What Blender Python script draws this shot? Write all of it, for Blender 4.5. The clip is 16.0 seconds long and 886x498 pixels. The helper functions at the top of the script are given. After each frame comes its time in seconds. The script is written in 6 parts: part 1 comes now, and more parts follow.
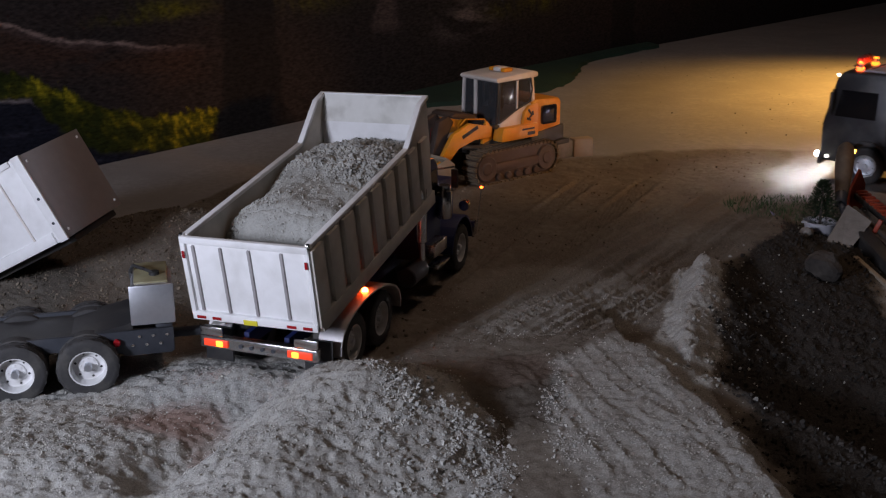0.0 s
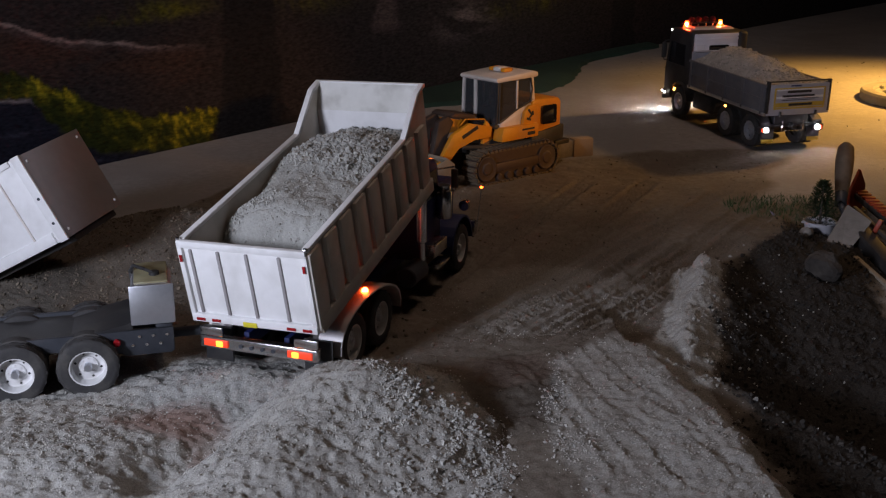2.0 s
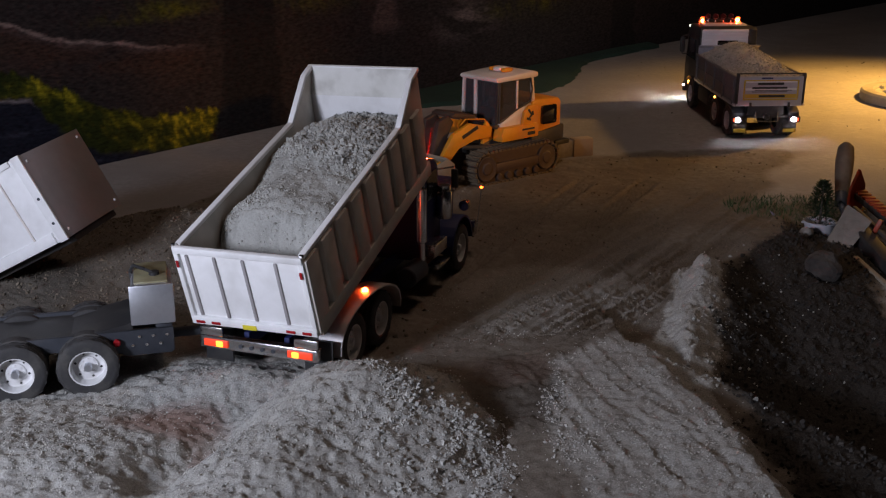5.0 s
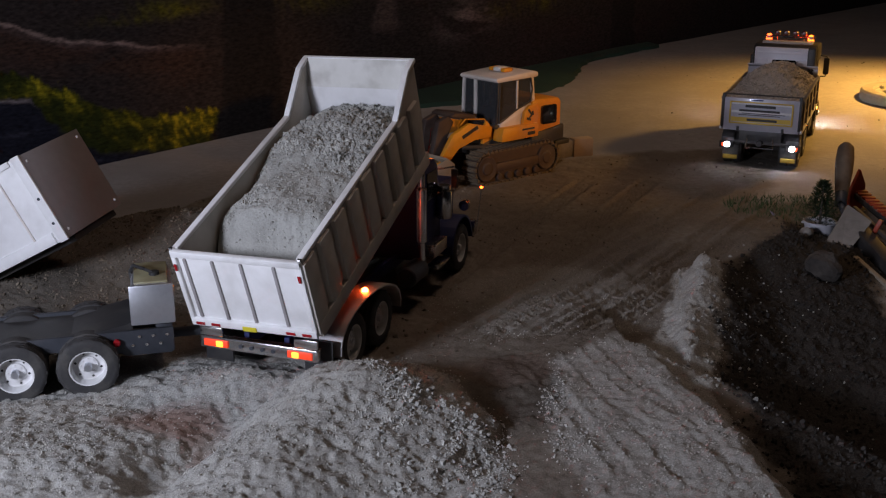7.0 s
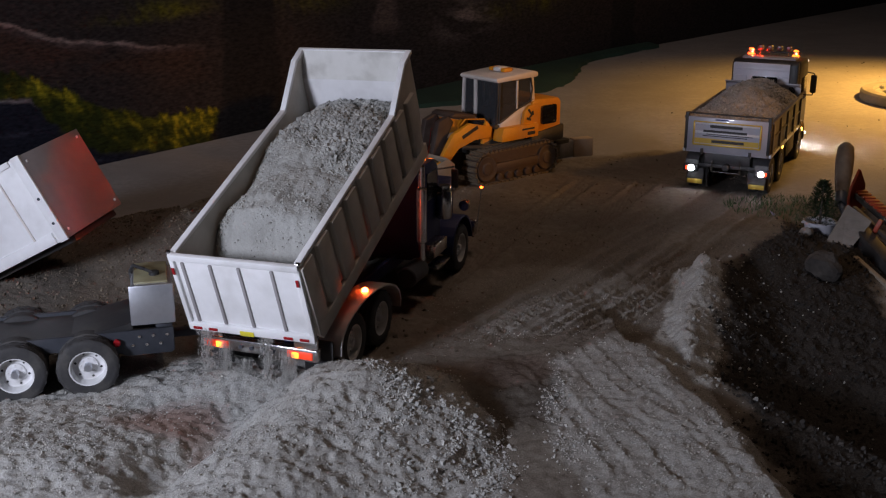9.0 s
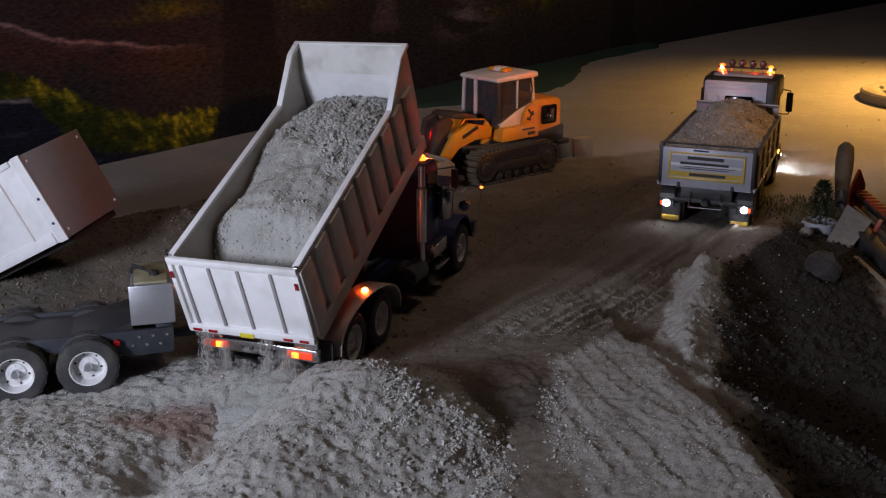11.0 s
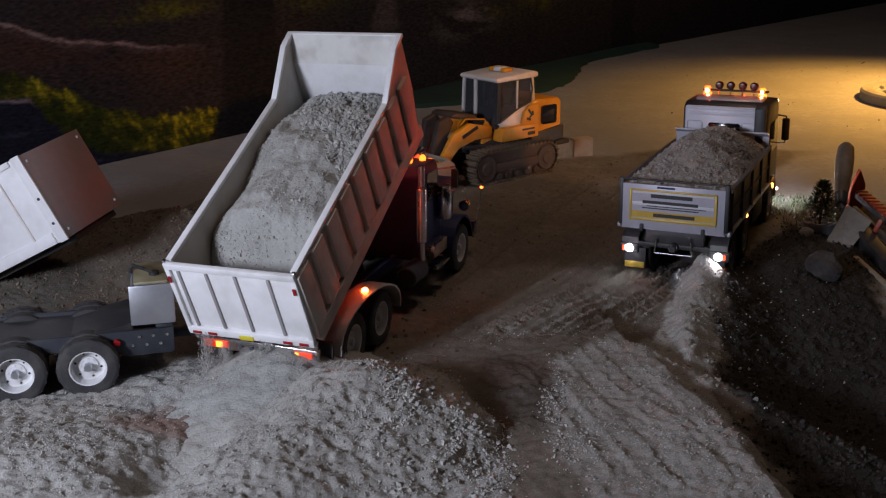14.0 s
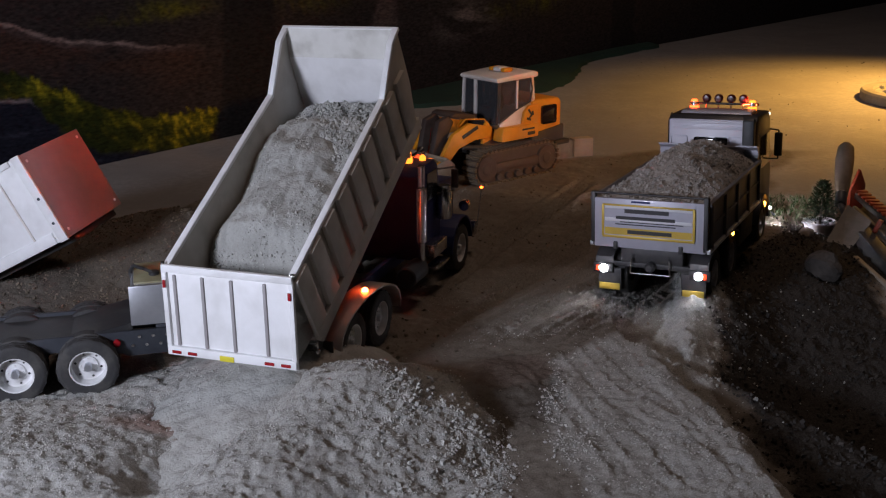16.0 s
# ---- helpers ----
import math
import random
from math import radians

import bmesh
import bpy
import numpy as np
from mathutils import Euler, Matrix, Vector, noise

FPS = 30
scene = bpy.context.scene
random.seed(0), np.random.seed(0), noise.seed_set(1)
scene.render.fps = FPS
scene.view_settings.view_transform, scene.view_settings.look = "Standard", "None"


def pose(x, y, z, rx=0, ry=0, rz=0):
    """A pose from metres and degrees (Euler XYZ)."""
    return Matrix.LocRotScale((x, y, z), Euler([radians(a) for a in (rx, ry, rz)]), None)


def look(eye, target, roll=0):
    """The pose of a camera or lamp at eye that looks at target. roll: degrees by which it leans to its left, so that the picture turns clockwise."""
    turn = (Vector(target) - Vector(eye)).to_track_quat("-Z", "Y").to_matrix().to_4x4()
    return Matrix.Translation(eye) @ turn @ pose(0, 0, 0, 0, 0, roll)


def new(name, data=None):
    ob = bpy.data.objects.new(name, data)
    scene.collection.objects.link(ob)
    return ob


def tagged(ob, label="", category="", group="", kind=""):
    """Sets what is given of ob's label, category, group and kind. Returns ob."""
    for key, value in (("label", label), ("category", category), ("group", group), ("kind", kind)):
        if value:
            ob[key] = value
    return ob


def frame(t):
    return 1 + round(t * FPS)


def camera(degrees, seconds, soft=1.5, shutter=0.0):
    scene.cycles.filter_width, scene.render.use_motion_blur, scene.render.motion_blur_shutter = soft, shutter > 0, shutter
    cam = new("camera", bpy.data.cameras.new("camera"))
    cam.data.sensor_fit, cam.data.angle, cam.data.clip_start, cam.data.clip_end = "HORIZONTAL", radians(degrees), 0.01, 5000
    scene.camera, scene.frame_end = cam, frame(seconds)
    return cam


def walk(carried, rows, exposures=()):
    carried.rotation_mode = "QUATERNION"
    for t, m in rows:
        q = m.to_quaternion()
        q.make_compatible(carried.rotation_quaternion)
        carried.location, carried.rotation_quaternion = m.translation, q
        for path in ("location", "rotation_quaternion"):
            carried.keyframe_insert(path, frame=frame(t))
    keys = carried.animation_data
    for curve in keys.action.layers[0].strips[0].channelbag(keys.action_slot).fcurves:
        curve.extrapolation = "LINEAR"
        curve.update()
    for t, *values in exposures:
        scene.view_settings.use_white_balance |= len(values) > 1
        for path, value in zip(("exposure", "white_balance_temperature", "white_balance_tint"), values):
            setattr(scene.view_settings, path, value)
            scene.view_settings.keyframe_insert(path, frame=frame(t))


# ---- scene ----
cam = camera(44.2, 16.0, soft=1.2, shutter=0.4)
AIM = pose(0, 0, 0.619, 90 - 17.65, 0, 0)
walk(cam, [(0.0, AIM), (16.0, AIM)], exposures=[(0.0, 0.0), (16.0, 0.0)])

# ---------------------------------------------------------------- light
world = bpy.data.worlds.new("hall_dark")
scene.world = world
world.use_nodes = True
world.node_tree.nodes["Background"].inputs[0].default_value = (0.35, 0.42, 0.6, 1)
world.node_tree.nodes["Background"].inputs[1].default_value = 0.032


def lamp(name, kind, m, watts, colour, size=0.1, angle=90, blend=0.5):
    data = bpy.data.lights.new(name, kind)
    data.energy, data.color = watts, colour
    if kind == "AREA":
        data.shape, data.size = "DISK", size
    else:
        data.shadow_soft_size = size
    if kind == "SPOT":
        data.spot_size, data.spot_blend = radians(angle), blend
    ob = new(name, data)
    ob.matrix_world = m
    return ob


lamp("hall_floodlight", "AREA", look((-1.06, 0.12, 0.60), (-0.1, 1.45, 0.05)), 20.5, (0.82, 0.855, 1.05), 0.3)
# street lamp beyond the right edge, yellow pool on the road
lamp("warm_spot", "SPOT", look((1.95, 3.55, 0.85), (1.66, 3.4, 0.0)), 185, (1.0, 0.5, 0.1), 0.05, 106, 1.0)
# unseen fill spot added to warm the loader's near side
lamp("warm_spot", "SPOT", look((2.4, 1.2, 0.75), (0.16, 2.56, 0.18)), 95, (1.0, 0.43, 0.1), 0.05, 16, 1.0)
# unseen warm fill added overhead to lift the dark soil and bed side
lamp("ambient_fill_light", "AREA", look((0.6, 2.2, 2.9), (0.6, 2.6, 0.0)), 10.5, (1.0, 0.72, 0.58), 0.8)

# ---------------------------------------------------------------- materials


def mat(name, a, b=None, rough=0.6, metal=0.0, grain=60, stain=6, bump=0.0, bump_scale=None, dirt=0.0, coat=0.0, isl=0.0):
    """Two-tone surface: grain and stains mix colour a to b; dirt lays brown dust over it."""
    m = bpy.data.materials.new(name)
    m.use_nodes = True
    nt = m.node_tree
    n, link = nt.nodes, nt.links.new
    p = n["Principled BSDF"]
    p.inputs["Metallic"].default_value = metal
    p.inputs["Coat Weight"].default_value = coat
    b = b or tuple(min(1, c * 0.72) for c in a)
    co = n.new("ShaderNodeTexCoord")
    n1 = n.new("ShaderNodeTexNoise")
    n1.inputs["Scale"].default_value, n1.inputs["Detail"].default_value = grain, 6
    n2 = n.new("ShaderNodeTexNoise")
    n2.inputs["Scale"].default_value, n2.inputs["Detail"].default_value = stain, 5
    link(co.outputs["Object"], n1.inputs["Vector"])
    link(co.outputs["Object"], n2.inputs["Vector"])
    add = n.new("ShaderNodeMath")
    add.operation = "MULTIPLY_ADD"
    link(n1.outputs["Fac"], add.inputs[0])
    add.inputs[1].default_value = 0.5
    link(n2.outputs["Fac"], add.inputs[2])
    ramp = n.new("ShaderNodeMapRange")
    ramp.inputs["From Min"].default_value, ramp.inputs["From Max"].default_value = 0.55, 0.98
    link(add.outputs[0], ramp.inputs["Value"])
    mix = n.new("ShaderNodeMix")
    mix.data_type = "RGBA"
    mix.inputs["A"].default_value, mix.inputs["B"].default_value = (*a, 1), (*b, 1)
    link(ramp.outputs[0], mix.inputs["Factor"])
    out = mix.outputs["Result"]
    if isl:
        g = n.new("ShaderNodeNewGeometry")
        hs = n.new("ShaderNodeHueSaturation")
        mr = n.new("ShaderNodeMapRange")
        mr.inputs["To Min"].default_value, mr.inputs["To Max"].default_value = 1 - isl, 1 + isl
        link(g.outputs["Random Per Island"], mr.inputs["Value"])
        link(mr.outputs[0], hs.inputs["Value"])
        link(out, hs.inputs["Color"])
        out = hs.outputs["Color"]
    if dirt:
        n3 = n.new("ShaderNodeTexNoise")
        n3.inputs["Scale"].default_value, n3.inputs["Detail"].default_value = stain * 2.3, 8
        link(co.outputs["Object"], n3.inputs["Vector"])
        mr = n.new("ShaderNodeMapRange")
        mr.inputs["From Min"].default_value, mr.inputs["From Max"].default_value = 0.48, 0.75
        mr.inputs["To Max"].default_value = dirt
        link(n3.outputs["Fac"], mr.inputs["Value"])
        mx = n.new("ShaderNodeMix")
        mx.data_type = "RGBA"
        mx.inputs["B"].default_value = (0.27, 0.25, 0.21, 1)
        link(mr.outputs[0], mx.inputs["Factor"])
        link(out, mx.inputs["A"])
        out = mx.outputs["Result"]
    link(out, p.inputs["Base Color"])
    rr = n.new("ShaderNodeMapRange")
    rr.inputs["To Min"].default_value, rr.inputs["To Max"].default_value = max(0.03, rough - 0.1), min(1, rough + 0.14)
    link(n2.outputs["Fac"], rr.inputs["Value"])
    link(rr.outputs[0], p.inputs["Roughness"])
    if bump:
        nb = n.new("ShaderNodeTexNoise")
        nb.inputs["Scale"].default_value, nb.inputs["Detail"].default_value = bump_scale or grain, 8
        link(co.outputs["Object"], nb.inputs["Vector"])
        bp = n.new("ShaderNodeBump")
        bp.inputs["Strength"].default_value, bp.inputs["Distance"].default_value = bump, 0.003
        link(nb.outputs["Fac"], bp.inputs["Height"])
        link(bp.outputs[0], p.inputs["Normal"])
    return m


def glow(name, colour, strength):
    m = bpy.data.materials.new(name)
    m.use_nodes = True
    p = m.node_tree.nodes["Principled BSDF"]
    p.inputs["Base Color"].default_value = (*colour, 1)
    p.inputs["Emission Color"].default_value = (*colour, 1)
    p.inputs["Emission Strength"].default_value = strength
    return m


def glassy(name, colour, rough=0.05):
    m = bpy.data.materials.new(name)
    m.use_nodes = True
    p = m.node_tree.nodes["Principled BSDF"]
    p.inputs["Base Color"].default_value = (*colour, 1)
    p.inputs["Roughness"].default_value = rough
    p.inputs["Transmission Weight"].default_value = 0.85
    p.inputs["IOR"].default_value = 1.08
    return m


def ground_material():
    """Weights in the mesh: red = crushed stone, green = asphalt, blue = reddish clay, alpha = soil darkened for shade;
    the rest is brown soil.
    """
    m = bpy.data.materials.new("ground_mix")
    m.use_nodes = True
    nt = m.node_tree
    n, link = nt.nodes, nt.links.new
    p = n["Principled BSDF"]
    co = n.new("ShaderNodeTexCoord")
    att = n.new("ShaderNodeVertexColor")
    att.layer_name = "cover"
    sep = n.new("ShaderNodeSeparateColor")
    link(att.outputs["Color"], sep.inputs[0])

    def noise_(scale, detail=7, rough=0.6):
        t = n.new("ShaderNodeTexNoise")
        t.inputs["Scale"].default_value, t.inputs["Detail"].default_value, t.inputs["Roughness"].default_value = scale, detail, rough
        link(co.outputs["Object"], t.inputs["Vector"])
        return t.outputs["Fac"]

    def mixed(f, a, b, lo=0.35, hi=0.65):
        mr = n.new("ShaderNodeMapRange")
        mr.inputs["From Min"].default_value, mr.inputs["From Max"].default_value = lo, hi
        link(f, mr.inputs["Value"])
        x = n.new("ShaderNodeMix")
        x.data_type = "RGBA"
        link(mr.outputs[0], x.inputs["Factor"])
        for side, v in (("A", a), ("B", b)):
            if isinstance(v, tuple):
                x.inputs[side].default_value = (*v, 1)
            else:
                link(v, x.inputs[side])
        return x.outputs["Result"]

    fine, mid, big = noise_(420, 4), noise_(60), noise_(5)
    stone = mixed(fine, (0.31, 0.306, 0.28), (0.475, 0.47, 0.435))
    stone = mixed(mid, stone, mixed(fine, (0.24, 0.24, 0.225), (0.4, 0.4, 0.38)), 0.45, 0.7)
    soil = mixed(fine, (0.105, 0.085, 0.066), (0.2, 0.175, 0.145))
    soil = mixed(big, soil, mixed(mid, (0.15, 0.13, 0.105), (0.24, 0.22, 0.185)), 0.4, 0.65)
    tar = mixed(mid, (0.29, 0.28, 0.275), (0.35, 0.34, 0.335))
    tar = mixed(big, tar, mixed(fine, (0.25, 0.24, 0.235), (0.32, 0.31, 0.305)), 0.42, 0.62)
    # near-black soil colour that paints shade onto bank and hollow
    dark_soil = mixed(fine, (0.022, 0.019, 0.016), (0.06, 0.053, 0.046))
    clay = mixed(mid, (0.17, 0.075, 0.05), (0.25, 0.14, 0.10))
    base = mixed(sep.outputs[0], soil, stone, 0.25, 0.75)
    base = mixed(att.outputs["Alpha"], base, dark_soil, 0.2, 0.8)
    base = mixed(sep.outputs[1], base, tar, 0.3, 0.7)
    base = mixed(sep.outputs[2], base, clay, 0.3, 0.9)
    link(base, p.inputs["Base Color"])
    p.inputs["Roughness"].default_value = 0.93
    p.inputs["Specular IOR Level"].default_value = 0.2
    bp = n.new("ShaderNodeBump")
    bp.inputs["Strength"].default_value, bp.inputs["Distance"].default_value = 0.55, 0.0025
    link(noise_(300, 6, 0.7), bp.inputs["Height"])
    link(bp.outputs[0], p.inputs["Normal"])
    return m


M_GROUND = ground_material()
M_STONE = mat("crushed_stone", (0.47, 0.465, 0.43), (0.3, 0.295, 0.27), 0.92, grain=300, stain=40, isl=0.2)
M_SAND = mat("damp_sand_load", (0.42, 0.42, 0.39), (0.3, 0.3, 0.275), 0.95, grain=350, stain=25, bump=0.6, bump_scale=260)
M_SOILSTONE = mat("soil_crumb", (0.23, 0.19, 0.14), (0.1, 0.08, 0.06), 0.95, grain=200, stain=30, isl=0.35)
# dark stone for road grit; on the bank its colour carries the shade
M_DARKSTONE = mat("dark_clod", (0.05, 0.044, 0.038), (0.022, 0.019, 0.016), 0.9, grain=200, stain=30, isl=0.35)
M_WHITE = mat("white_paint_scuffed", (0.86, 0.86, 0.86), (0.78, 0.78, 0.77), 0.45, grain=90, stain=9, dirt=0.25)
M_WHITE_IN = mat("white_paint_dusty", (0.74, 0.73, 0.69), (0.6, 0.59, 0.54), 0.6, grain=60, stain=12, dirt=0.55)
M_DUSTWHITE = mat("warm_white_paint", (0.76, 0.71, 0.66), (0.68, 0.62, 0.57), 0.5, grain=70, stain=10, dirt=0.3)
M_GREYPANEL = mat("grey_panel", (0.33, 0.31, 0.31), (0.28, 0.26, 0.26), 0.55, grain=60, stain=7)
M_TYRE = mat("tyre_rubber", (0.03, 0.03, 0.032), (0.05, 0.048, 0.046), 0.8, grain=150, stain=20, bump=0.3, dirt=0.16)
M_RIM = mat("white_rim", (0.78, 0.78, 0.78), (0.66, 0.66, 0.65), 0.4, grain=80, stain=20, dirt=0.2)
M_CHROME = mat("chrome", (0.75, 0.75, 0.75), (0.6, 0.6, 0.6), 0.2, 1.0, stain=20)
M_ALU = mat("brushed_aluminium", (0.66, 0.68, 0.72), (0.56, 0.58, 0.62), 0.38, 0.9, grain=200, stain=10)
M_STEEL = mat("dark_chassis_steel", (0.06, 0.066, 0.078), (0.036, 0.04, 0.05), 0.5, 0.3, grain=80, stain=12, dirt=0.1)
M_BLACK = mat("black_plastic", (0.022, 0.022, 0.024), (0.035, 0.034, 0.033), 0.5, grain=90, stain=15, dirt=0.12)
M_BLUE = mat("dark_blue_paint", (0.005, 0.014, 0.095), (0.004, 0.011, 0.07), 0.6, 0.0, grain=90, stain=10)
M_TRUCKGREY = mat("grey_truck_paint", (0.46, 0.46, 0.52), (0.4, 0.4, 0.46), 0.4, 0.1, grain=90, stain=10, coat=0.3, dirt=0.15)
M_DARKGREY = mat("anthracite_paint", (0.04, 0.039, 0.043), (0.03, 0.029, 0.032), 0.4, 0.3, grain=90, stain=10, dirt=0.15)
M_SIDEGREY = mat("dark_grey_bed_paint", (0.15, 0.145, 0.155), (0.11, 0.105, 0.112), 0.45, 0.1, grain=90, stain=10, dirt=0.2)
M_YELLOW = mat("loader_yellow", (0.75, 0.31, 0.014), (0.62, 0.25, 0.012), 0.42, grain=80, stain=12, dirt=0.25)
M_GOLD = mat("gold_trim", (0.62, 0.43, 0.06), (0.5, 0.34, 0.05), 0.4, 0.2, stain=15)
M_TRACK = mat("dusty_track_steel", (0.2, 0.155, 0.1), (0.09, 0.07, 0.05), 0.75, 0.2, grain=120, stain=25, bump=0.3)
M_BUCKET = mat("dusty_bucket_steel", (0.36, 0.31, 0.24), (0.26, 0.22, 0.17), 0.7, 0.2, grain=80, stain=14, bump=0.2)
M_WOOD = mat("pale_wood", (0.5, 0.4, 0.3), (0.4, 0.31, 0.22), 0.7, grain=40, stain=10)
M_POLE = mat("weathered_round_bar", (0.12, 0.095, 0.08), (0.07, 0.06, 0.052), 0.6, grain=60, stain=20, dirt=0.2)
M_ORANGE = mat("orange_red_paint", (0.4, 0.05, 0.016), (0.28, 0.04, 0.016), 0.45, grain=60, stain=15, dirt=0.2)
# red reflection painted into the dark shell of the roof spotlights
M_ROOFLAMP = mat("red_reflection_lamp_shell", (0.09, 0.006, 0.009), (0.05, 0.006, 0.008), 0.25)
M_GRIP = mat("dark_worn_wood", (0.12, 0.09, 0.065), (0.07, 0.055, 0.042), 0.65, grain=90, stain=12, dirt=0.3)
M_REDLENS = mat("red_reflector", (0.35, 0.01, 0.015), (0.28, 0.01, 0.015), 0.2)
M_YELLOWTAG = mat("yellow_plate", (0.75, 0.66, 0.04), (0.65, 0.56, 0.04), 0.4)
M_POT = mat("white_pot_plastic", (0.6, 0.6, 0.64), (0.5, 0.5, 0.54), 0.4, dirt=0.35)
M_LEAF = mat("dark_conifer", (0.022, 0.05, 0.018), (0.012, 0.028, 0.011), 0.7, isl=0.4)
M_GRASS = mat("turf", (0.05, 0.1, 0.035), (0.03, 0.065, 0.025), 0.85, grain=120, stain=8, isl=0.4)
M_FELT = mat("dark_green_turf", (0.013, 0.045, 0.03), (0.009, 0.03, 0.022), 0.95, grain=200, stain=6, bump=0.5)
M_GLASS = glassy("cab_glass", (0.28, 0.29, 0.31), 0.02)
M_DARKGLASS = mat("dark_window", (0.008, 0.008, 0.01), (0.012, 0.012, 0.014), 0.08, coat=0.5)
M_FIGURE = mat("plain_grey_figure", (0.3, 0.22, 0.18), (0.22, 0.16, 0.14), 0.8)
M_INK = mat("black_print", (0.02, 0.02, 0.022), (0.03, 0.03, 0.03), 0.5)
M_CONC = mat("broken_concrete", (0.3, 0.285, 0.265), (0.2, 0.19, 0.175), 0.9, grain=90, stain=14, bump=0.6, dirt=0.3)
M_AMBER = glow("amber_lamp", (1.0, 0.3, 0.03), 3.2)
M_AMBERSMALL = glow("amber_marker", (1.0, 0.09, 0.01), 11)
M_FENDERLAMP = glow("orange_fender_lamp", (1.0, 0.075, 0.01), 170)
M_FENDER = mat("dull_polished_fender", (0.62, 0.6, 0.6), (0.5, 0.48, 0.48), 0.42, 0.4, stain=14, dirt=0.3)
# pale colour holds the bright reflection on the chrome sign strips
M_STRIPGLEAM = mat("chrome_strip_gleam", (0.78, 0.78, 0.8), (0.68, 0.68, 0.7), 0.35, 0.15, stain=20)
M_REDLAMP = glow("red_lamp", (1.0, 0.07, 0.02), 2.2)
M_REDHOT = glow("red_brake_lamp", (1.0, 0.07, 0.02), 0.35)
M_REVERSE = glow("white_reverse_lamp", (0.92, 0.9, 1.0), 95)
M_MARKER = glow("amber_side_marker", (1.0, 0.36, 0.05), 14)
M_HEADSIDE = glow("small_white_lamp", (1.0, 0.95, 0.85), 4)
M_HEAD = glow("white_headlamp", (1.0, 0.93, 0.98), 600)
M_BEACON = glow("orange_red_beacon", (1.0, 0.04, 0.009), 21000)
M_BEACONDIM = glow("amber_beacon_dome", (1.0, 0.22, 0.02), 3.2)
M_BEACONRED = glow("red_beacon_dome", (1.0, 0.08, 0.015), 7.0)

# ---------------------------------------------------------------- mesh helpers


def part(name, bm, material, parent=None, label="", smooth=True):
    me = bpy.data.meshes.new(name)
    bmesh.ops.recalc_face_normals(bm, faces=bm.faces)
    for e in bm.edges:
        e.smooth = not (len(e.link_faces) == 2 and e.calc_face_angle(0) > 0.6)
    for f in bm.faces:
        f.smooth = smooth
    bm.to_mesh(me)
    bm.free()
    me.materials.append(material)
    ob = new(name, me)
    if parent:
        ob.parent = parent
    if label:
        ob["label"] = label
    return ob


def box(c, s, m=None, bev=0.0, bm=None):
    bm = bm or bmesh.new()
    r = bmesh.ops.create_cube(bm, size=1.0)
    vs = r["verts"]
    t = Matrix.Translation(c) @ (m or Matrix()) @ Matrix.Diagonal((*s, 1))
    bmesh.ops.transform(bm, matrix=t, verts=vs)
    if bev:
        es = {e for v in vs for e in v.link_edges}
        bmesh.ops.bevel(bm, geom=list(es), offset=bev, segments=2, profile=0.5, affect="EDGES")
    return bm


def prism(poly, x0, x1, axis="x", bev=0.0, bm=None):
    """A polygon of (u, v) swept between x0 and x1. axis x: (u, v) = (y, z); y: (x, z); z: (x, y)."""
    bm = bm or bmesh.new()
    put = {"x": lambda a, u, v: (a, u, v), "y": lambda a, u, v: (u, a, v), "z": lambda a, u, v: (u, v, a)}[axis]
    va = [bm.verts.new(put(x0, u, v)) for u, v in poly]
    vb = [bm.verts.new(put(x1, u, v)) for u, v in poly]
    k = len(poly)
    fs = [bm.faces.new(va), bm.faces.new(vb)]
    fs += [bm.faces.new((va[i], va[(i + 1) % k], vb[(i + 1) % k], vb[i])) for i in range(k)]
    if bev:
        es = {e for f in fs for e in f.edges}
        bmesh.ops.bevel(bm, geom=list(es), offset=bev, segments=2, profile=0.5, affect="EDGES")
    return bm


def lathe(profile, m=None, seg=28, bm=None):
    """Turns (radius, height) round the z axis, then moves it by m."""
    bm = bm or bmesh.new()
    m = m or Matrix()
    rings = []
    for r, z in profile:
        if r < 1e-6:
            rings.append([bm.verts.new(m @ Vector((0, 0, z)))])
        else:
            rings.append([bm.verts.new(m @ Vector((r * math.cos(2 * math.pi * i / seg), r * math.sin(2 * math.pi * i / seg), z))) for i in range(seg)])
    for a, b in zip(rings, rings[1:]):
        for i in range(seg):
            j = (i + 1) % seg
            if len(a) == 1 and len(b) == 1:
                continue
            if len(a) == 1:
                bm.faces.new((a[0], b[i], b[j]))
            elif len(b) == 1:
                bm.faces.new((a[i], a[j], b[0]))
            else:
                bm.faces.new((a[i], a[j], b[j], b[i]))
    return bm


def rod(a, b, r, seg=12, bm=None):
    a, b = Vector(a), Vector(b)
    d = b - a
    m = Matrix.Translation(a) @ d.to_track_quat("Z", "Y").to_matrix().to_4x4()
    e = min(r * 0.3, 0.002)
    return lathe([(0, 0), (r - e, 0), (r, e), (r, d.length - e), (r - e, d.length), (0, d.length)], m, seg, bm)


def tube(points, r, seg=8, bm=None):
    bm = bm or bmesh.new()
    for a, b in zip(points, points[1:]):
        rod(a, b, r, seg, bm)
    return bm


def thing(name, label, category, m=None, group="", kind=""):
    ob = new(name)
    ob.empty_display_size = 0.02
    if m:
        ob.matrix_world = m
    return tagged(ob, label, category, group, kind)


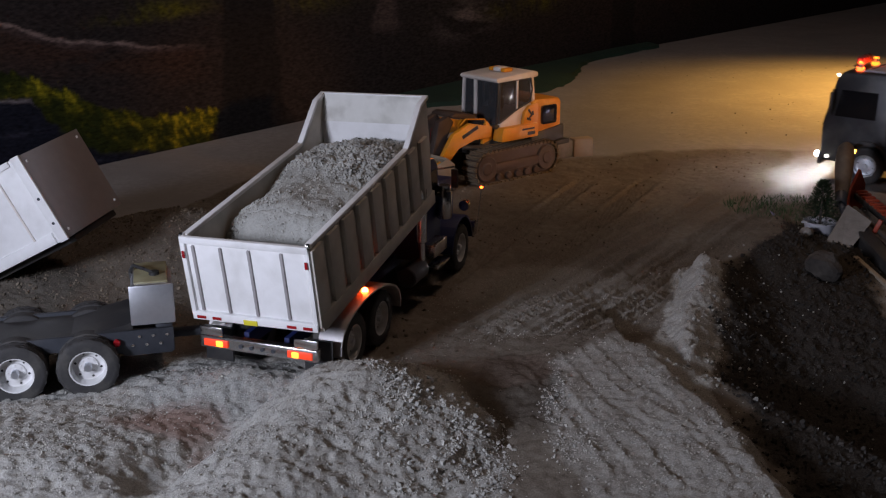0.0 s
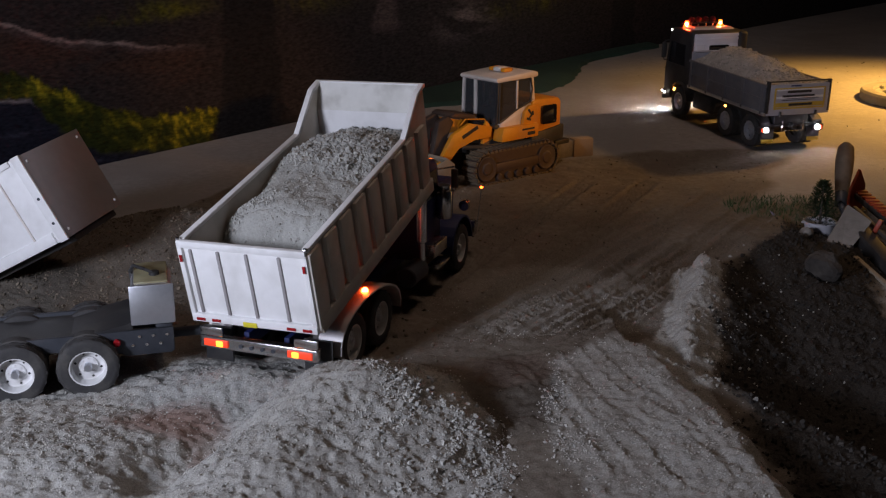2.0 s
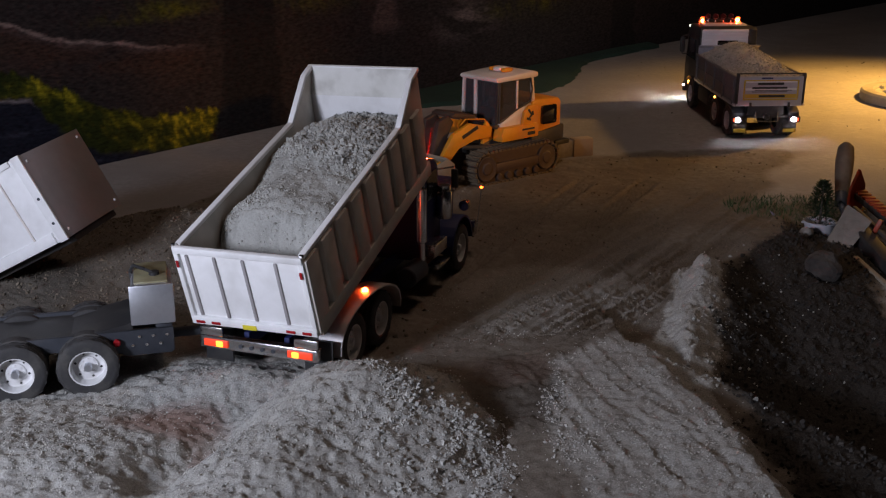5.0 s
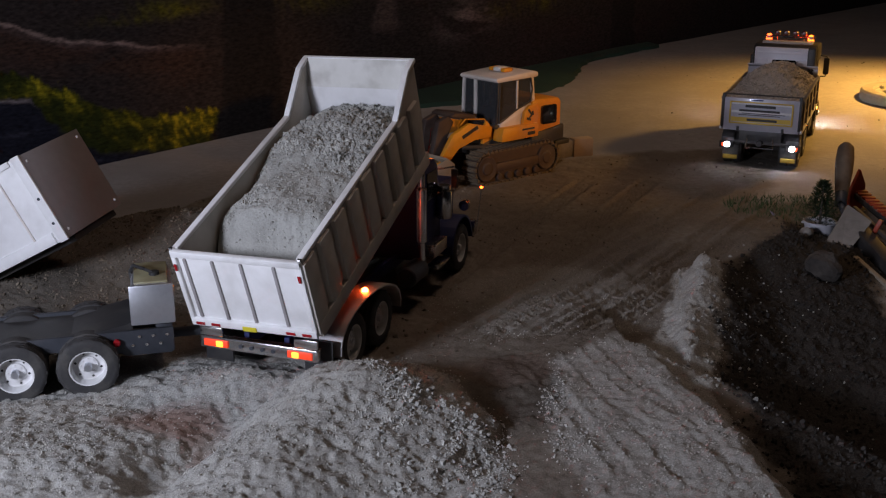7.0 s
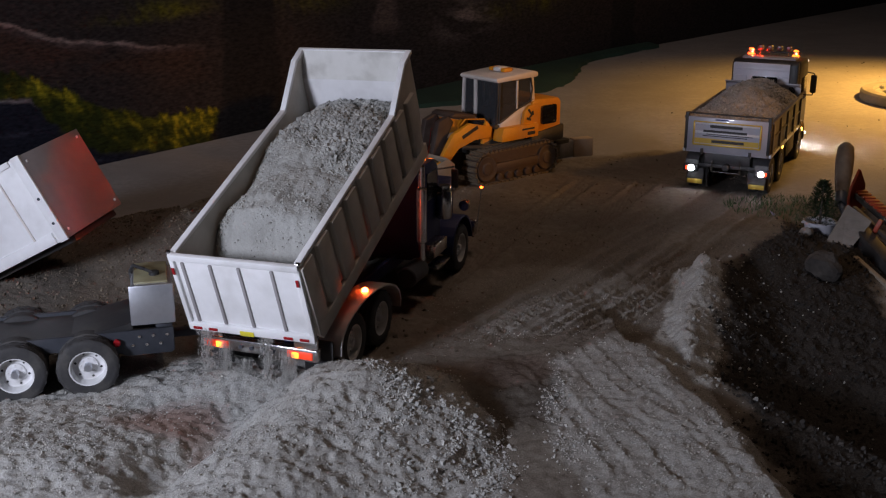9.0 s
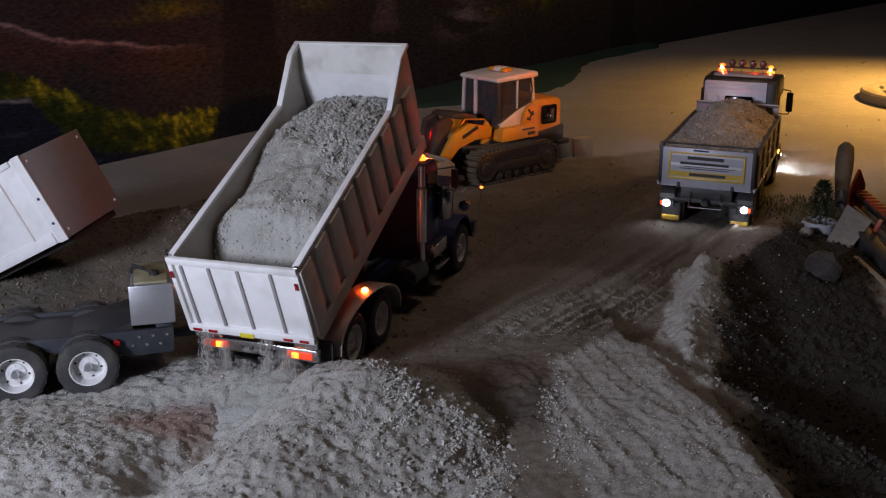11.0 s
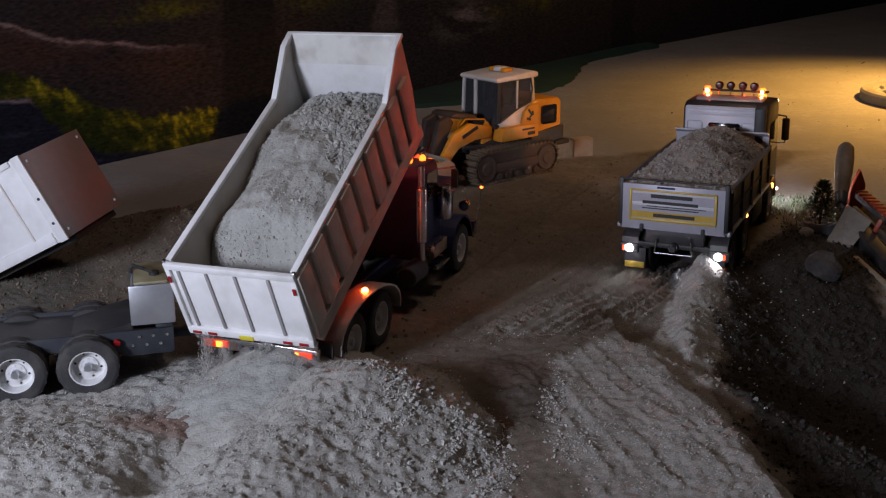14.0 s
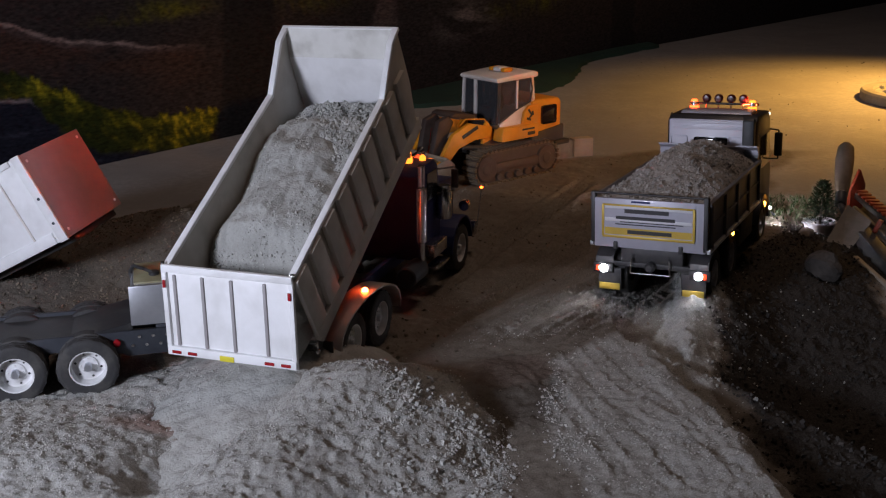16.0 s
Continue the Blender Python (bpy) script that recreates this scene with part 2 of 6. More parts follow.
def fbm(x, y, scale, seed=0, octaves=4, gain=0.5):
    """Smooth value noise in [-1, 1] for whole arrays."""
    rng = np.random.RandomState(seed)
    out, amp, tot = np.zeros_like(x), 1.0, 0.0
    for _ in range(octaves):
        tab = rng.uniform(-1, 1, (256, 256))
        ca, sa = math.cos(0.6 + 1.1 * _), math.sin(0.6 + 1.1 * _)
        u, v = (x * ca - y * sa) * scale + rng.uniform(0, 99), (x * sa + y * ca) * scale + rng.uniform(0, 99)
        i, j = np.floor(u).astype(int), np.floor(v).astype(int)
        f, g = u - i, v - j
        f, g = f * f * (3 - 2 * f), g * g * (3 - 2 * g)
        t = lambda a, b: tab[a % 256, b % 256]
        out += amp * ((t(i, j) * (1 - f) + t(i + 1, j) * f) * (1 - g) + (t(i, j + 1) * (1 - f) + t(i + 1, j + 1) * f) * g)
        tot += amp
        amp *= gain
        scale *= 2.07
    return out / tot


def sstep(a, b, x):
    t = np.clip((x - a) / (b - a), 0, 1)
    return t * t * (3 - 2 * t)


def seg_dist(x, y, ax, ay, bx, by):
    """Distance to the segment a-b, the place along it (0 to 1) and the signed side (right of a-b positive)."""
    dx, dy = bx - ax, by - ay
    l2 = dx * dx + dy * dy
    t = np.clip(((x - ax) * dx + (y - ay) * dy) / l2, 0, 1)
    side = ((x - ax) * dy - (y - ay) * dx) / math.sqrt(l2)
    return np.hypot(x - ax - t * dx, y - ay - t * dy), t, side


def smax(a, b, k=0.012):
    hh = np.clip(0.5 + 0.5 * (a - b) / k, 0, 1)
    return b + (a - b) * hh + k * hh * (1 - hh)


# ---------------------------------------------------------------- ground


def heap(x, y, cx, cy, top, slope, round_=0.02, sx=1.0, sy=1.0, turn=0.0):
    c, s = math.cos(turn), math.sin(turn)
    u, v = (x - cx) * c + (y - cy) * s, -(x - cx) * s + (y - cy) * c
    d = np.sqrt((u / sx) ** 2 + (v / sy) ** 2 + round_ ** 2) - round_
    return top - slope * d


def ridge(x, y, a, b, top_a, top_b, left, right, round_=0.006):
    d, t, side = seg_dist(x, y, *a, *b)
    d = np.sqrt(d * d + round_ ** 2) - round_
    return top_a + (top_b - top_a) * t - np.where(side > 0, left, right) * d


def relief(x, y):
    """Height of the ground, without its fine grain."""
    wob = fbm(x, y, 9, 3, 3) * 0.02
    xx, yy = x + wob, y + fbm(x, y, 9, 4, 3) * 0.02
    z = 0.004 * fbm(x, y, 3, 5, 3) * sstep(2.7, 2.3, y) + 0.025 * np.maximum(0, np.minimum(y, 4.4) - 2.6)
    # washed-out gully between the heaps
    gd, gt, _ = seg_dist(xx, yy, -0.21, 1.33, -0.315, 1.06)
    gully = 0.034 * np.exp(-(gd / 0.035) ** 2) * (0.5 + 0.5 * gt)
    # bank that falls away to the dark side
    side = xx - np.interp(yy, [0.8, 1.0, 1.35, 1.8, 1.9, 2.0, 2.2], [0.37, 0.36, 0.35, 0.462, 0.54, 0.62, 0.70])
    bank = sstep(0.0, 0.05, side) * np.minimum(np.interp(yy, [1.0, 1.5, 1.8, 2.0], [1.05, 1.1, 0.6, 0.4]) * np.maximum(side, 0), 0.5) * sstep(2.25, 2.1, yy)
    z = z - bank
    z = smax(z, heap(xx, yy, -0.095, 1.215, 0.08, 0.52, 0.045, 1.08, 0.9), 0.02)
    z = smax(z, ridge(xx, yy, (-0.10, 1.20), (-0.26, 0.96), 0.07, 0.045, 0.4, 0.42, 0.03), 0.02)
    z = smax(z, heap(xx, yy, -0.50, 1.07, 0.045, 0.22, 0.08, 1.3, 0.8), 0.02)
    z = z - gully
    rd, rt, _ = seg_dist(xx, yy, 0.10, 1.27, 0.135, 0.98)
    z = z - 0.036 * np.exp(-(rd / 0.042) ** 2)
    z = smax(z, heap(xx, yy, -0.27, 1.33, 0.028, 0.3, 0.03, 1.4, 0.6), 0.015)
    z = smax(z, ridge(xx, yy, (0.272, 1.42), (0.35, 1.03), 0.028, 0.036, 0.1, 1.2, 0.008), 0.008)
    z = smax(z, ridge(xx, yy, (0.225, 1.47), (0.272, 1.42), 0.014, 0.028, 0.12, 0.9, 0.008), 0.008)
    z = smax(z, ridge(xx, yy, (0.445, 1.775), (0.32, 1.335), 0.046, 0.004, 1.0, 0.6, 0.006), 0.008)
    z = smax(z, heap(xx, yy, -0.50, 1.92, 0.078, 0.42, 0.06, 1.6, 1.0, 0.3), 0.02)
    z = smax(z, heap(xx, yy, -0.78, 1.74, 0.05, 0.38, 0.05, 1.3, 1.0), 0.02)
    z = smax(z, heap(xx, yy, 0.88, 1.74, -0.03, 0.4, 0.05), 0.02)
    z = smax(z, heap(xx, yy, 0.62, 1.98, 0.015, 0.3, 0.04, 1.2, 1.6), 0.02)
    return z


def cover(x, y):
    """Weights of stone, asphalt and clay."""
    w = fbm(x, y, 14, 8, 4) * 0.03
    front = sstep(1.40, 1.33, y + w) * sstep(0.11, 0.02, x + w + 0.28 * np.maximum(y - 1.1, 0))
    front = np.maximum(front, sstep(1.48, 1.40, y + w) * sstep(-0.02, -0.10, x + w))
    d, t, side = seg_dist(x, y, 0.245, 1.50, 0.35, 1.02)
    ramp = sstep(0.215, 0.17, np.where(side < 0, d * 3.2, d) + w) * sstep(0.025, -0.025, y - 1.395 - 0.7 * (x - 0.14) + w) * (0.6 + 6 * w)
    d2, t2, side2 = seg_dist(x, y, 0.447, 1.79, 0.32, 1.335)
    rid = sstep(0.075, 0.045, d2 * 1.35 + w)
    ramp = ramp * sstep(-0.012, 0.018, x - 0.143 - 0.12 * (y - 1.40) + w * 0.5)
    # paler ground painted over the tread marks where the floodlight falls
    flood_lit = 0.47 * sstep(0.30, 0.12, np.hypot((x - 0.20) * 1.15, (y - 1.66) * 0.85) + w * 2) * sstep(1.42, 1.5, y - 0.3 * (x - 0.1) + w)
    rid2 = 0.8 * sstep(0.14, 0.08, np.hypot(x - 0.86, y - 1.75) + w)
    bank = x - np.interp(y, [0.8, 1.0, 1.35, 1.8, 1.9, 2.0, 2.2], [0.37, 0.36, 0.35, 0.462, 0.54, 0.62, 0.70])
    stone = np.clip(np.maximum(np.maximum.reduce([front, ramp, rid, flood_lit]) * sstep(0.035, 0.01, bank + w * 0.4), rid2), 0, 1)
    e = fbm(x, y, 6, 9, 4) * 0.05
    edge_l = (y - 1.73) - 2.6 * (x + 0.745)
    road = sstep(-0.06, 0.06, edge_l + e) * sstep(-0.3, -0.42, x + e)
    road = np.maximum(road, sstep(2.62, 2.74, y - 0.1 * x + e * 1.5))
    road = np.maximum(road, sstep(0.72, 0.84, x - 0.5 * (y - 2.52) + e) * sstep(2.2, 2.34, y + e))
    road *= sstep(1.6, 1.75, y)
    clay = np.maximum(sstep(0.10, 0.02, np.hypot((x + 0.34) / 1.2, y - 1.215) + w), 0.8 * sstep(0.055, 0.01, np.hypot(x + 0.27, y - 1.135) + w))
    clay = 0.72 * np.maximum(clay, 0.55 * sstep(0.2, 0.05, np.hypot(x - 0.08, (y - 1.37) * 1.6) + w))
    return stone, np.clip(road, 0, 1), clay


def soil_shade(x, y):
    # darker soil: shade painted on bank and hollow, brown mound at left
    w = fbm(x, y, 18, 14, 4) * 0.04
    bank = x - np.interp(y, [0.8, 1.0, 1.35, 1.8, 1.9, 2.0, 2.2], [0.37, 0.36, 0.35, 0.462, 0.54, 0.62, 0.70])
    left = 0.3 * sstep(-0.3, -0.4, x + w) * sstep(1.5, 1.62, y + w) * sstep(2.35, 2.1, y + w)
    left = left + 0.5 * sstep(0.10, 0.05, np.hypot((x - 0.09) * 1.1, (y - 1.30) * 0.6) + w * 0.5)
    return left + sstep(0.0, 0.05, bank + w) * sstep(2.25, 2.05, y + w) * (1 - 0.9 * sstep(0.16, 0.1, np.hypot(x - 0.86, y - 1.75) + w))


def ruts(x, y):
    """Wheel and track marks pressed into the soil and the ramp."""
    z = np.zeros_like(x)
    for ax, ay, bx, by, wide, pitch in ((0.02, 1.46, 0.66, 2.42, 0.022, 0.010), (0.12, 1.45, 0.76, 2.40, 0.022, 0.010), (0.17, 1.42, 0.80, 2.36, 0.02, 0.009),
                                        (0.06, 1.62, 0.5, 2.5, 0.026, 0.012), (-0.02, 1.7, 0.35, 2.5, 0.026, 0.012), (-0.02, 1.5, 0.5, 2.3, 0.016, 0.011), (0.07, 1.49, 0.45, 2.02, 0.016, 0.011), (0.22, 1.52, 0.42, 1.84, 0.02, 0.012), (0.05, 1.45, 0.40, 1.96, 0.014, 0.008), (0.145, 1.47, 0.50, 2.0, 0.014, 0.008), (0.19, 1.48, 0.46, 1.9, 0.013, 0.008), (0.27, 1.55, 0.47, 1.85, 0.014, 0.008),
                                        (0.17, 1.44, 0.27, 1.02, 0.013, 0.012), (0.22, 1.45, 0.33, 1.02, 0.013, 0.012), (0.13, 1.36, 0.21, 1.02, 0.012, 0.012)):
        d, t, side = seg_dist(x, y, ax, ay, bx, by)
        s = t * math.hypot(bx - ax, by - ay)
        band = sstep(wide, wide * 0.75, d) * sstep(0, 0.08, t) * sstep(1, 0.9, t)
        deep = 1.0 if by > ay else 0.32
        tread = 1.0 if by > ay else 0.06
        z -= deep * band * (0.0042 + 0.0042 * tread * np.sin(s * 2 * math.pi / pitch + side * 120))
        z += 0.003 * deep * np.exp(-((d - wide * 1.15) / (wide * 0.25)) ** 2) * sstep(0, 0.08, t) * sstep(1, 0.9, t)
    return z


def height(x, y):
    st, road, clay = cover(x, y)
    rough = fbm(x, y, 26, 11, 5, 0.62)
    lumps = 1 - np.abs(fbm(x, y, 95, 15, 2, 0.6)) * 2.2
    dark_soil = soil_shade(x, y)
    z = relief(x, y) + ruts(x, y) * (1 - road)
    # the pressed ramp is smoother, drawn out along the way down
    pressed = sstep(0.08, 0.15, x) * sstep(1.5, 1.42, y)
    drawn = fbm(x * 75 + y * 17, y * 9 - x * 2, 1, 16, 3)
    rough = rough * (1 - 0.35 * pressed) + drawn * 0.15 * pressed
    return z + rough * (0.0060 * st + 0.004 * (1 - st) * (1 - road) + 0.0008 * road) + fbm(x, y, 130, 12, 2) * 0.0034 * np.maximum(st, 0.3 * (1 - road)) + lumps * (0.0020 * st + 0.003 * dark_soil) + rough * 0.007 * dark_soil


def build_ground():
    xs = np.concatenate([np.linspace(-9, -0.9, 22)[:-1], np.arange(-0.9, 0.9, 0.0034), np.linspace(0.9, 9, 40)])
    ys = np.concatenate([np.linspace(-4, 0.8, 14)[:-1], np.arange(0.8, 1.7, 0.0034), np.arange(1.7, 2.8, 0.006), np.linspace(2.8, 10, 50)])
    X, Y = np.meshgrid(xs, ys)
    Z = height(X, Y)
    st, road, clay = cover(X, Y)
    nx, ny = len(xs), len(ys)
    idx = np.arange(nx * ny).reshape(ny, nx)
    faces = np.stack([idx[:-1, :-1], idx[:-1, 1:], idx[1:, 1:], idx[1:, :-1]], -1).reshape(-1, 4)
    me = bpy.data.meshes.new("ground")
    me.from_pydata(np.stack([X, Y, Z], -1).reshape(-1, 3), [], faces)
    col = me.color_attributes.new("cover", "FLOAT_COLOR", "POINT")
    rgba = np.stack([st, road, clay, soil_shade(X, Y)], -1).reshape(-1)
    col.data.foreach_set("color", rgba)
    me.polygons.foreach_set("use_smooth", np.ones(len(faces), bool))
    me.materials.append(M_GROUND)
    return tagged(new("ground", me), "brown soil, grey crushed stone heaps and grey road surface", "ground", kind="structure")


build_ground()


def stones(name, pts, sizes, material, label, category, parent=None, seed=1):
    """Angular little stones, one mesh."""
    rng = np.random.RandomState(seed)
    base = np.array([(1, 0, 0), (-1, 0, 0), (0, 1, 0), (0, -1, 0), (0, 0, 1), (0, 0, -1), (.62, .62, .55), (-.6, .6, -.5)], float)
    tri = np.array([(0, 2, 6), (2, 4, 6), (4, 0, 6), (2, 1, 4), (1, 3, 4), (3, 0, 4), (2, 0, 5), (3, 1, 5), (0, 3, 5), (1, 2, 7), (2, 5, 7), (5, 1, 7)])
    k = len(pts)
    v = base[None] * rng.uniform(0.55, 1.15, (k, 8, 3)) * sizes[:, None, None] * rng.uniform(0.6, 1.25, (k, 1, 3))
    q = rng.normal(size=(k, 4))
    q /= np.linalg.norm(q, axis=1, keepdims=True)
    w, a, b, c = q.T
    R = np.stack([1 - 2 * (b * b + c * c), 2 * (a * b - c * w), 2 * (a * c + b * w), 2 * (a * b + c * w), 1 - 2 * (a * a + c * c), 2 * (b * c - a * w),
                  2 * (a * c - b * w), 2 * (b * c + a * w), 1 - 2 * (a * a + b * b)], -1).reshape(k, 3, 3)
    v = np.einsum("kij,kvj->kvi", R, v) + pts[:, None]
    f = (tri[None] + 8 * np.arange(k)[:, None, None]).reshape(-1, 3)
    me = bpy.data.meshes.new(name)
    me.from_pydata(v.reshape(-1, 3), [], f)
    me.materials.append(material)
    ob = new(name, me)
    if parent:
        ob.parent = parent
        ob["kind"] = "stuff"
        return ob
    return tagged(ob, label, category, kind="stuff")


def scatter_ground():
    rng = np.random.RandomState(5)
    x, y = rng.uniform(-0.72, 0.6, 330000), rng.uniform(0.92, 1.85, 330000)
    st, road, clay = cover(x, y)
    near = sstep(2.0, 1.0, y) * 0.7 + 0.1
    clump = 0.25 + 0.75 * sstep(-0.2, 0.3, fbm(x, y, 20, 21, 3))
    keep = rng.uniform(size=len(x)) < st * (1 - clay) * near * clump * (0.62 + 0.38 * sstep(-0.14, 0.0, x)) * (1 - 0.45 * sstep(0.14, 0.2, x))
    x, y = x[keep], y[keep]
    flank = sstep(-0.13, -0.03, x) * sstep(0.2, 0.1, x) * sstep(1.4, 1.3, y)
    s = 0.0007 + (0.0017 + 0.0028 * flank) * rng.power(0.3, len(x)) * rng.uniform(0.3, 1, len(x))
    stones("gravel", np.stack([x, y, height(x, y) + s * 0.1], -1), s, M_STONE, "pale grey crushed stone scattered over the heaps", "gravel", seed=2)
    x, y = rng.uniform(-0.85, 0.95, 20000), rng.uniform(1.2, 2.75, 20000)
    st, road, clay = cover(x, y)
    keep = rng.uniform(size=len(x)) < (1 - st) * (1 - road) * (0.12 + 0.5 * sstep(0.05, 0.3, fbm(x, y, 7, 22, 3)) + 0.7 * sstep(-0.4, -0.5, x)) * (1 - np.where(x > 0, soil_shade(x, y), 0))
    x, y = x[keep], y[keep]
    s = 0.001 + 0.003 * rng.power(0.3, len(x))
    stones("soil_crumbs", np.stack([x, y, height(x, y) + s * 0.3], -1), s, M_SOILSTONE, "dark soil crumbs lying on the dirt", "soil", seed=3)

    x, y = rng.uniform(-1.0, -0.3, 16000), rng.uniform(1.5, 2.15, 16000)
    st, road, clay = cover(x, y)
    keep = rng.uniform(size=len(x)) < (1 - st) * (1 - road) * (0.35 + 0.65 * sstep(0.012, 0.04, relief(x, y)))
    x, y = x[keep], y[keep]
    s = 0.0012 + 0.0034 * rng.power(0.3, len(x)) * rng.uniform(0.4, 1, len(x))
    stones("soil_crumbs", np.stack([x, y, height(x, y) + s * 0.2], -1), s, M_SOILSTONE, "brown crumbs on the soil heap behind the trailer", "soil", seed=6)

    # clods in near-black colour, part of the bank's painted shade
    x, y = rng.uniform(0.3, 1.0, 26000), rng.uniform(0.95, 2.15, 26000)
    keep = rng.uniform(size=len(x)) < soil_shade(x, y) * 0.8
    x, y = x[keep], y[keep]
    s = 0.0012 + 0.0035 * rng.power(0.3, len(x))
    stones("shade_clods", np.stack([x, y, height(x, y) + s * 0.2], -1), s, M_DARKSTONE, "soil clods coloured dark for the shade of the bank", "soil", seed=4)
    x, y = rng.uniform(0.32, 0.75, 9000), rng.uniform(1.2, 1.95, 9000)
    d, _, side = seg_dist(x, y, 0.447, 1.79, 0.32, 1.335)
    keep = rng.uniform(size=len(x)) < np.exp(-d / 0.06) * (side < 0) * 0.55
    x, y = x[keep], y[keep]
    s = 0.0010 + 0.0040 * rng.power(0.35, len(x)) * rng.uniform(0.3, 1, len(x))
    stones("bank_stones", np.stack([x, y, height(x, y) + s * 0.2], -1), s, M_STONE, "pale stones rolled down the dark bank", "gravel", seed=8)
    x, y = rng.uniform(0.5, 2.0, 130), rng.uniform(2.3, 4.2, 130)
    s = rng.uniform(0.001, 0.0035, 130)
    stones("road_grit", np.stack([x, y, height(x, y) + s * 0.4], -1), s, M_DARKSTONE, "dark grit strewn over the road", "grit", seed=5)


scatter_ground()

# ---------------------------------------------------------------- backdrop and hall
WALL_O, WALL_U, WALL_N = Vector((-0.864, 2.609, 0)), Vector((0.654, 0.756, 0)).normalized(), Vector((0.756, -0.654, 0)).normalized()


def on_wall(s, z, off=0.0):
    return WALL_O + WALL_U * s + WALL_N * off + Vector((0, 0, z))


def mural_material():
    """Matt paint: the mural's own colours with fine canvas and brush grain."""
    m = bpy.data.materials.new("mural_night_wood")
    m.use_nodes = True
    n, link = m.node_tree.nodes, m.node_tree.links.new
    p = n["Principled BSDF"]
    at = n.new("ShaderNodeVertexColor")
    at.layer_name = "paint"
    co = n.new("ShaderNodeTexCoord")
    mp = n.new("ShaderNodeMapping")
    mp.inputs["Scale"].default_value = (40, 40, 110)
    link(co.outputs["Object"], mp.inputs["Vector"])
    t = n.new("ShaderNodeTexNoise")
    t.inputs["Scale"].default_value, t.inputs["Detail"].default_value = 1.5, 5
    link(mp.outputs[0], t.inputs["Vector"])
    mr = n.new("ShaderNodeMapRange")
    mr.inputs["From Min"].default_value, mr.inputs["From Max"].default_value = 0.3, 0.7
    mr.inputs["To Min"].default_value, mr.inputs["To Max"].default_value = 0.5, 1.5
    link(t.outputs["Fac"], mr.inputs["Value"])
    hs = n.new("ShaderNodeHueSaturation")
    link(at.outputs["Color"], hs.inputs["Color"])
    link(mr.outputs[0], hs.inputs["Value"])
    link(hs.outputs["Color"], p.inputs["Base Color"])
    p.inputs["Roughness"].default_value = 0.85
    p.inputs["Specular IOR Level"].default_value = 0.12
    bp = n.new("ShaderNodeBump")
    bp.inputs["Strength"].default_value, bp.inputs["Distance"].default_value = 0.3, 0.001
    link(t.outputs["Fac"], bp.inputs["Height"])
    link(bp.outputs[0], p.inputs["Normal"])
    return m


def mural():
    """The painted woodland: path, meadow, stream, rocks and trunks in soft brush work."""
    ss, zz = np.concatenate([np.arange(-0.5, 2.6, 0.004), np.arange(2.6, 5.3, 0.02)]), np.concatenate([np.arange(-0.06, 0.62, 0.004), np.arange(0.62, 1.5, 0.04)])
    S, Z = np.meshgrid(ss, zz)
    wobs, wobz = fbm(S * 14, Z * 30, 1, 41, 4) * 0.02, fbm(S * 16, Z * 22, 1, 42, 4) * 0.014
    s, z = S + wobs, Z + wobz
    streak = fbm(S * 7, Z * 38, 1, 43, 5) * 0.5 + 0.5
    tuft = fbm(S * 75 + Z * 30, Z * 48, 1, 44, 4) * 0.5 + 0.5
    blotch = fbm(S * 9, Z * 16, 1, 45, 4) * 0.5 + 0.5
    col = np.empty(S.shape + (3,))
    col[:] = (0.026, 0.021, 0.020)

    def lay(colour, w):
        col[:] = col * (1 - np.clip(w, 0, 1)[..., None]) + np.array(colour) * np.clip(w, 0, 1)[..., None]

    def spot(cs, cz, rs, rz):
        return np.exp(-((s - cs) / rs) ** 2 - ((z - cz) / rz) ** 2)

    path = np.interp(s, [-0.6, -0.187, -0.03, 0.126, 0.42, 0.6], [0.39, 0.354, 0.304, 0.286, 0.254, 0.24])
    under = path - z
    lay((0.042, 0.024, 0.018), 1.0 * sstep(-0.005, 0.02, under) * sstep(0.15, 0.03, under) * sstep(0.5, 0.2, s) * sstep(0.25, 0.8, streak) * 1.1)
    lay((0.045, 0.027, 0.020), 0.7 * spot(0.2, 0.22, 0.14, 0.05) * (0.4 + streak))
    lay((0.03, 0.02, 0.018), 0.8 * spot(0.1, 0.36, 0.2, 0.03) * streak)
    # canopy
    for cs, cz, rs, rz, k in ((0.26, 0.362, 0.11, 0.02, 1.0), (0.12, 0.345, 0.08, 0.012, 0.7), (0.75, 0.35, 0.14, 0.03, 0.55), (1.85, 0.29, 0.16, 0.04, 0.9), (1.62, 0.27, 0.08, 0.03, 0.5)):
        lay((0.10, 0.09, 0.01), k * spot(cs, cz, rs, rz) * sstep(0.32, 0.72, tuft * 0.5 + blotch * 0.55))
    # rocks and a pale trunk farther along
    lay((0.16, 0.13, 0.12), spot(1.43, 0.25, 0.13, 0.05) * sstep(0.5, 0.7, streak * 0.6 + blotch * 0.5))
    lay((0.08, 0.06, 0.055), 0.8 * sstep(0.05, 0.02, np.abs(s - 1.05) - 0.02 * sstep(0.34, 0.24, z)) * sstep(0.22, 0.26, z))
    # path edge
    lay((0.25, 0.185, 0.165), sstep(0.0065, 0.001, np.abs(under)) * sstep(0.40, 0.05, s) * sstep(0.15, 0.5, streak + 0.25))
    lay((0.09, 0.06, 0.055), 0.5 * sstep(0.016, 0.002, np.abs(under - 0.006)) * sstep(0.45, 0.2, s) * streak * 1.4)
    # meadow and stream
    top = np.interp(s, [-0.5, -0.2, -0.12, -0.04, 0.06, 0.17, 0.24, 0.366, 0.5], [0.28, 0.258, 0.222, 0.186, 0.132, 0.10, 0.092, 0.088, 0.07]) + (tuft - 0.45) * 0.03
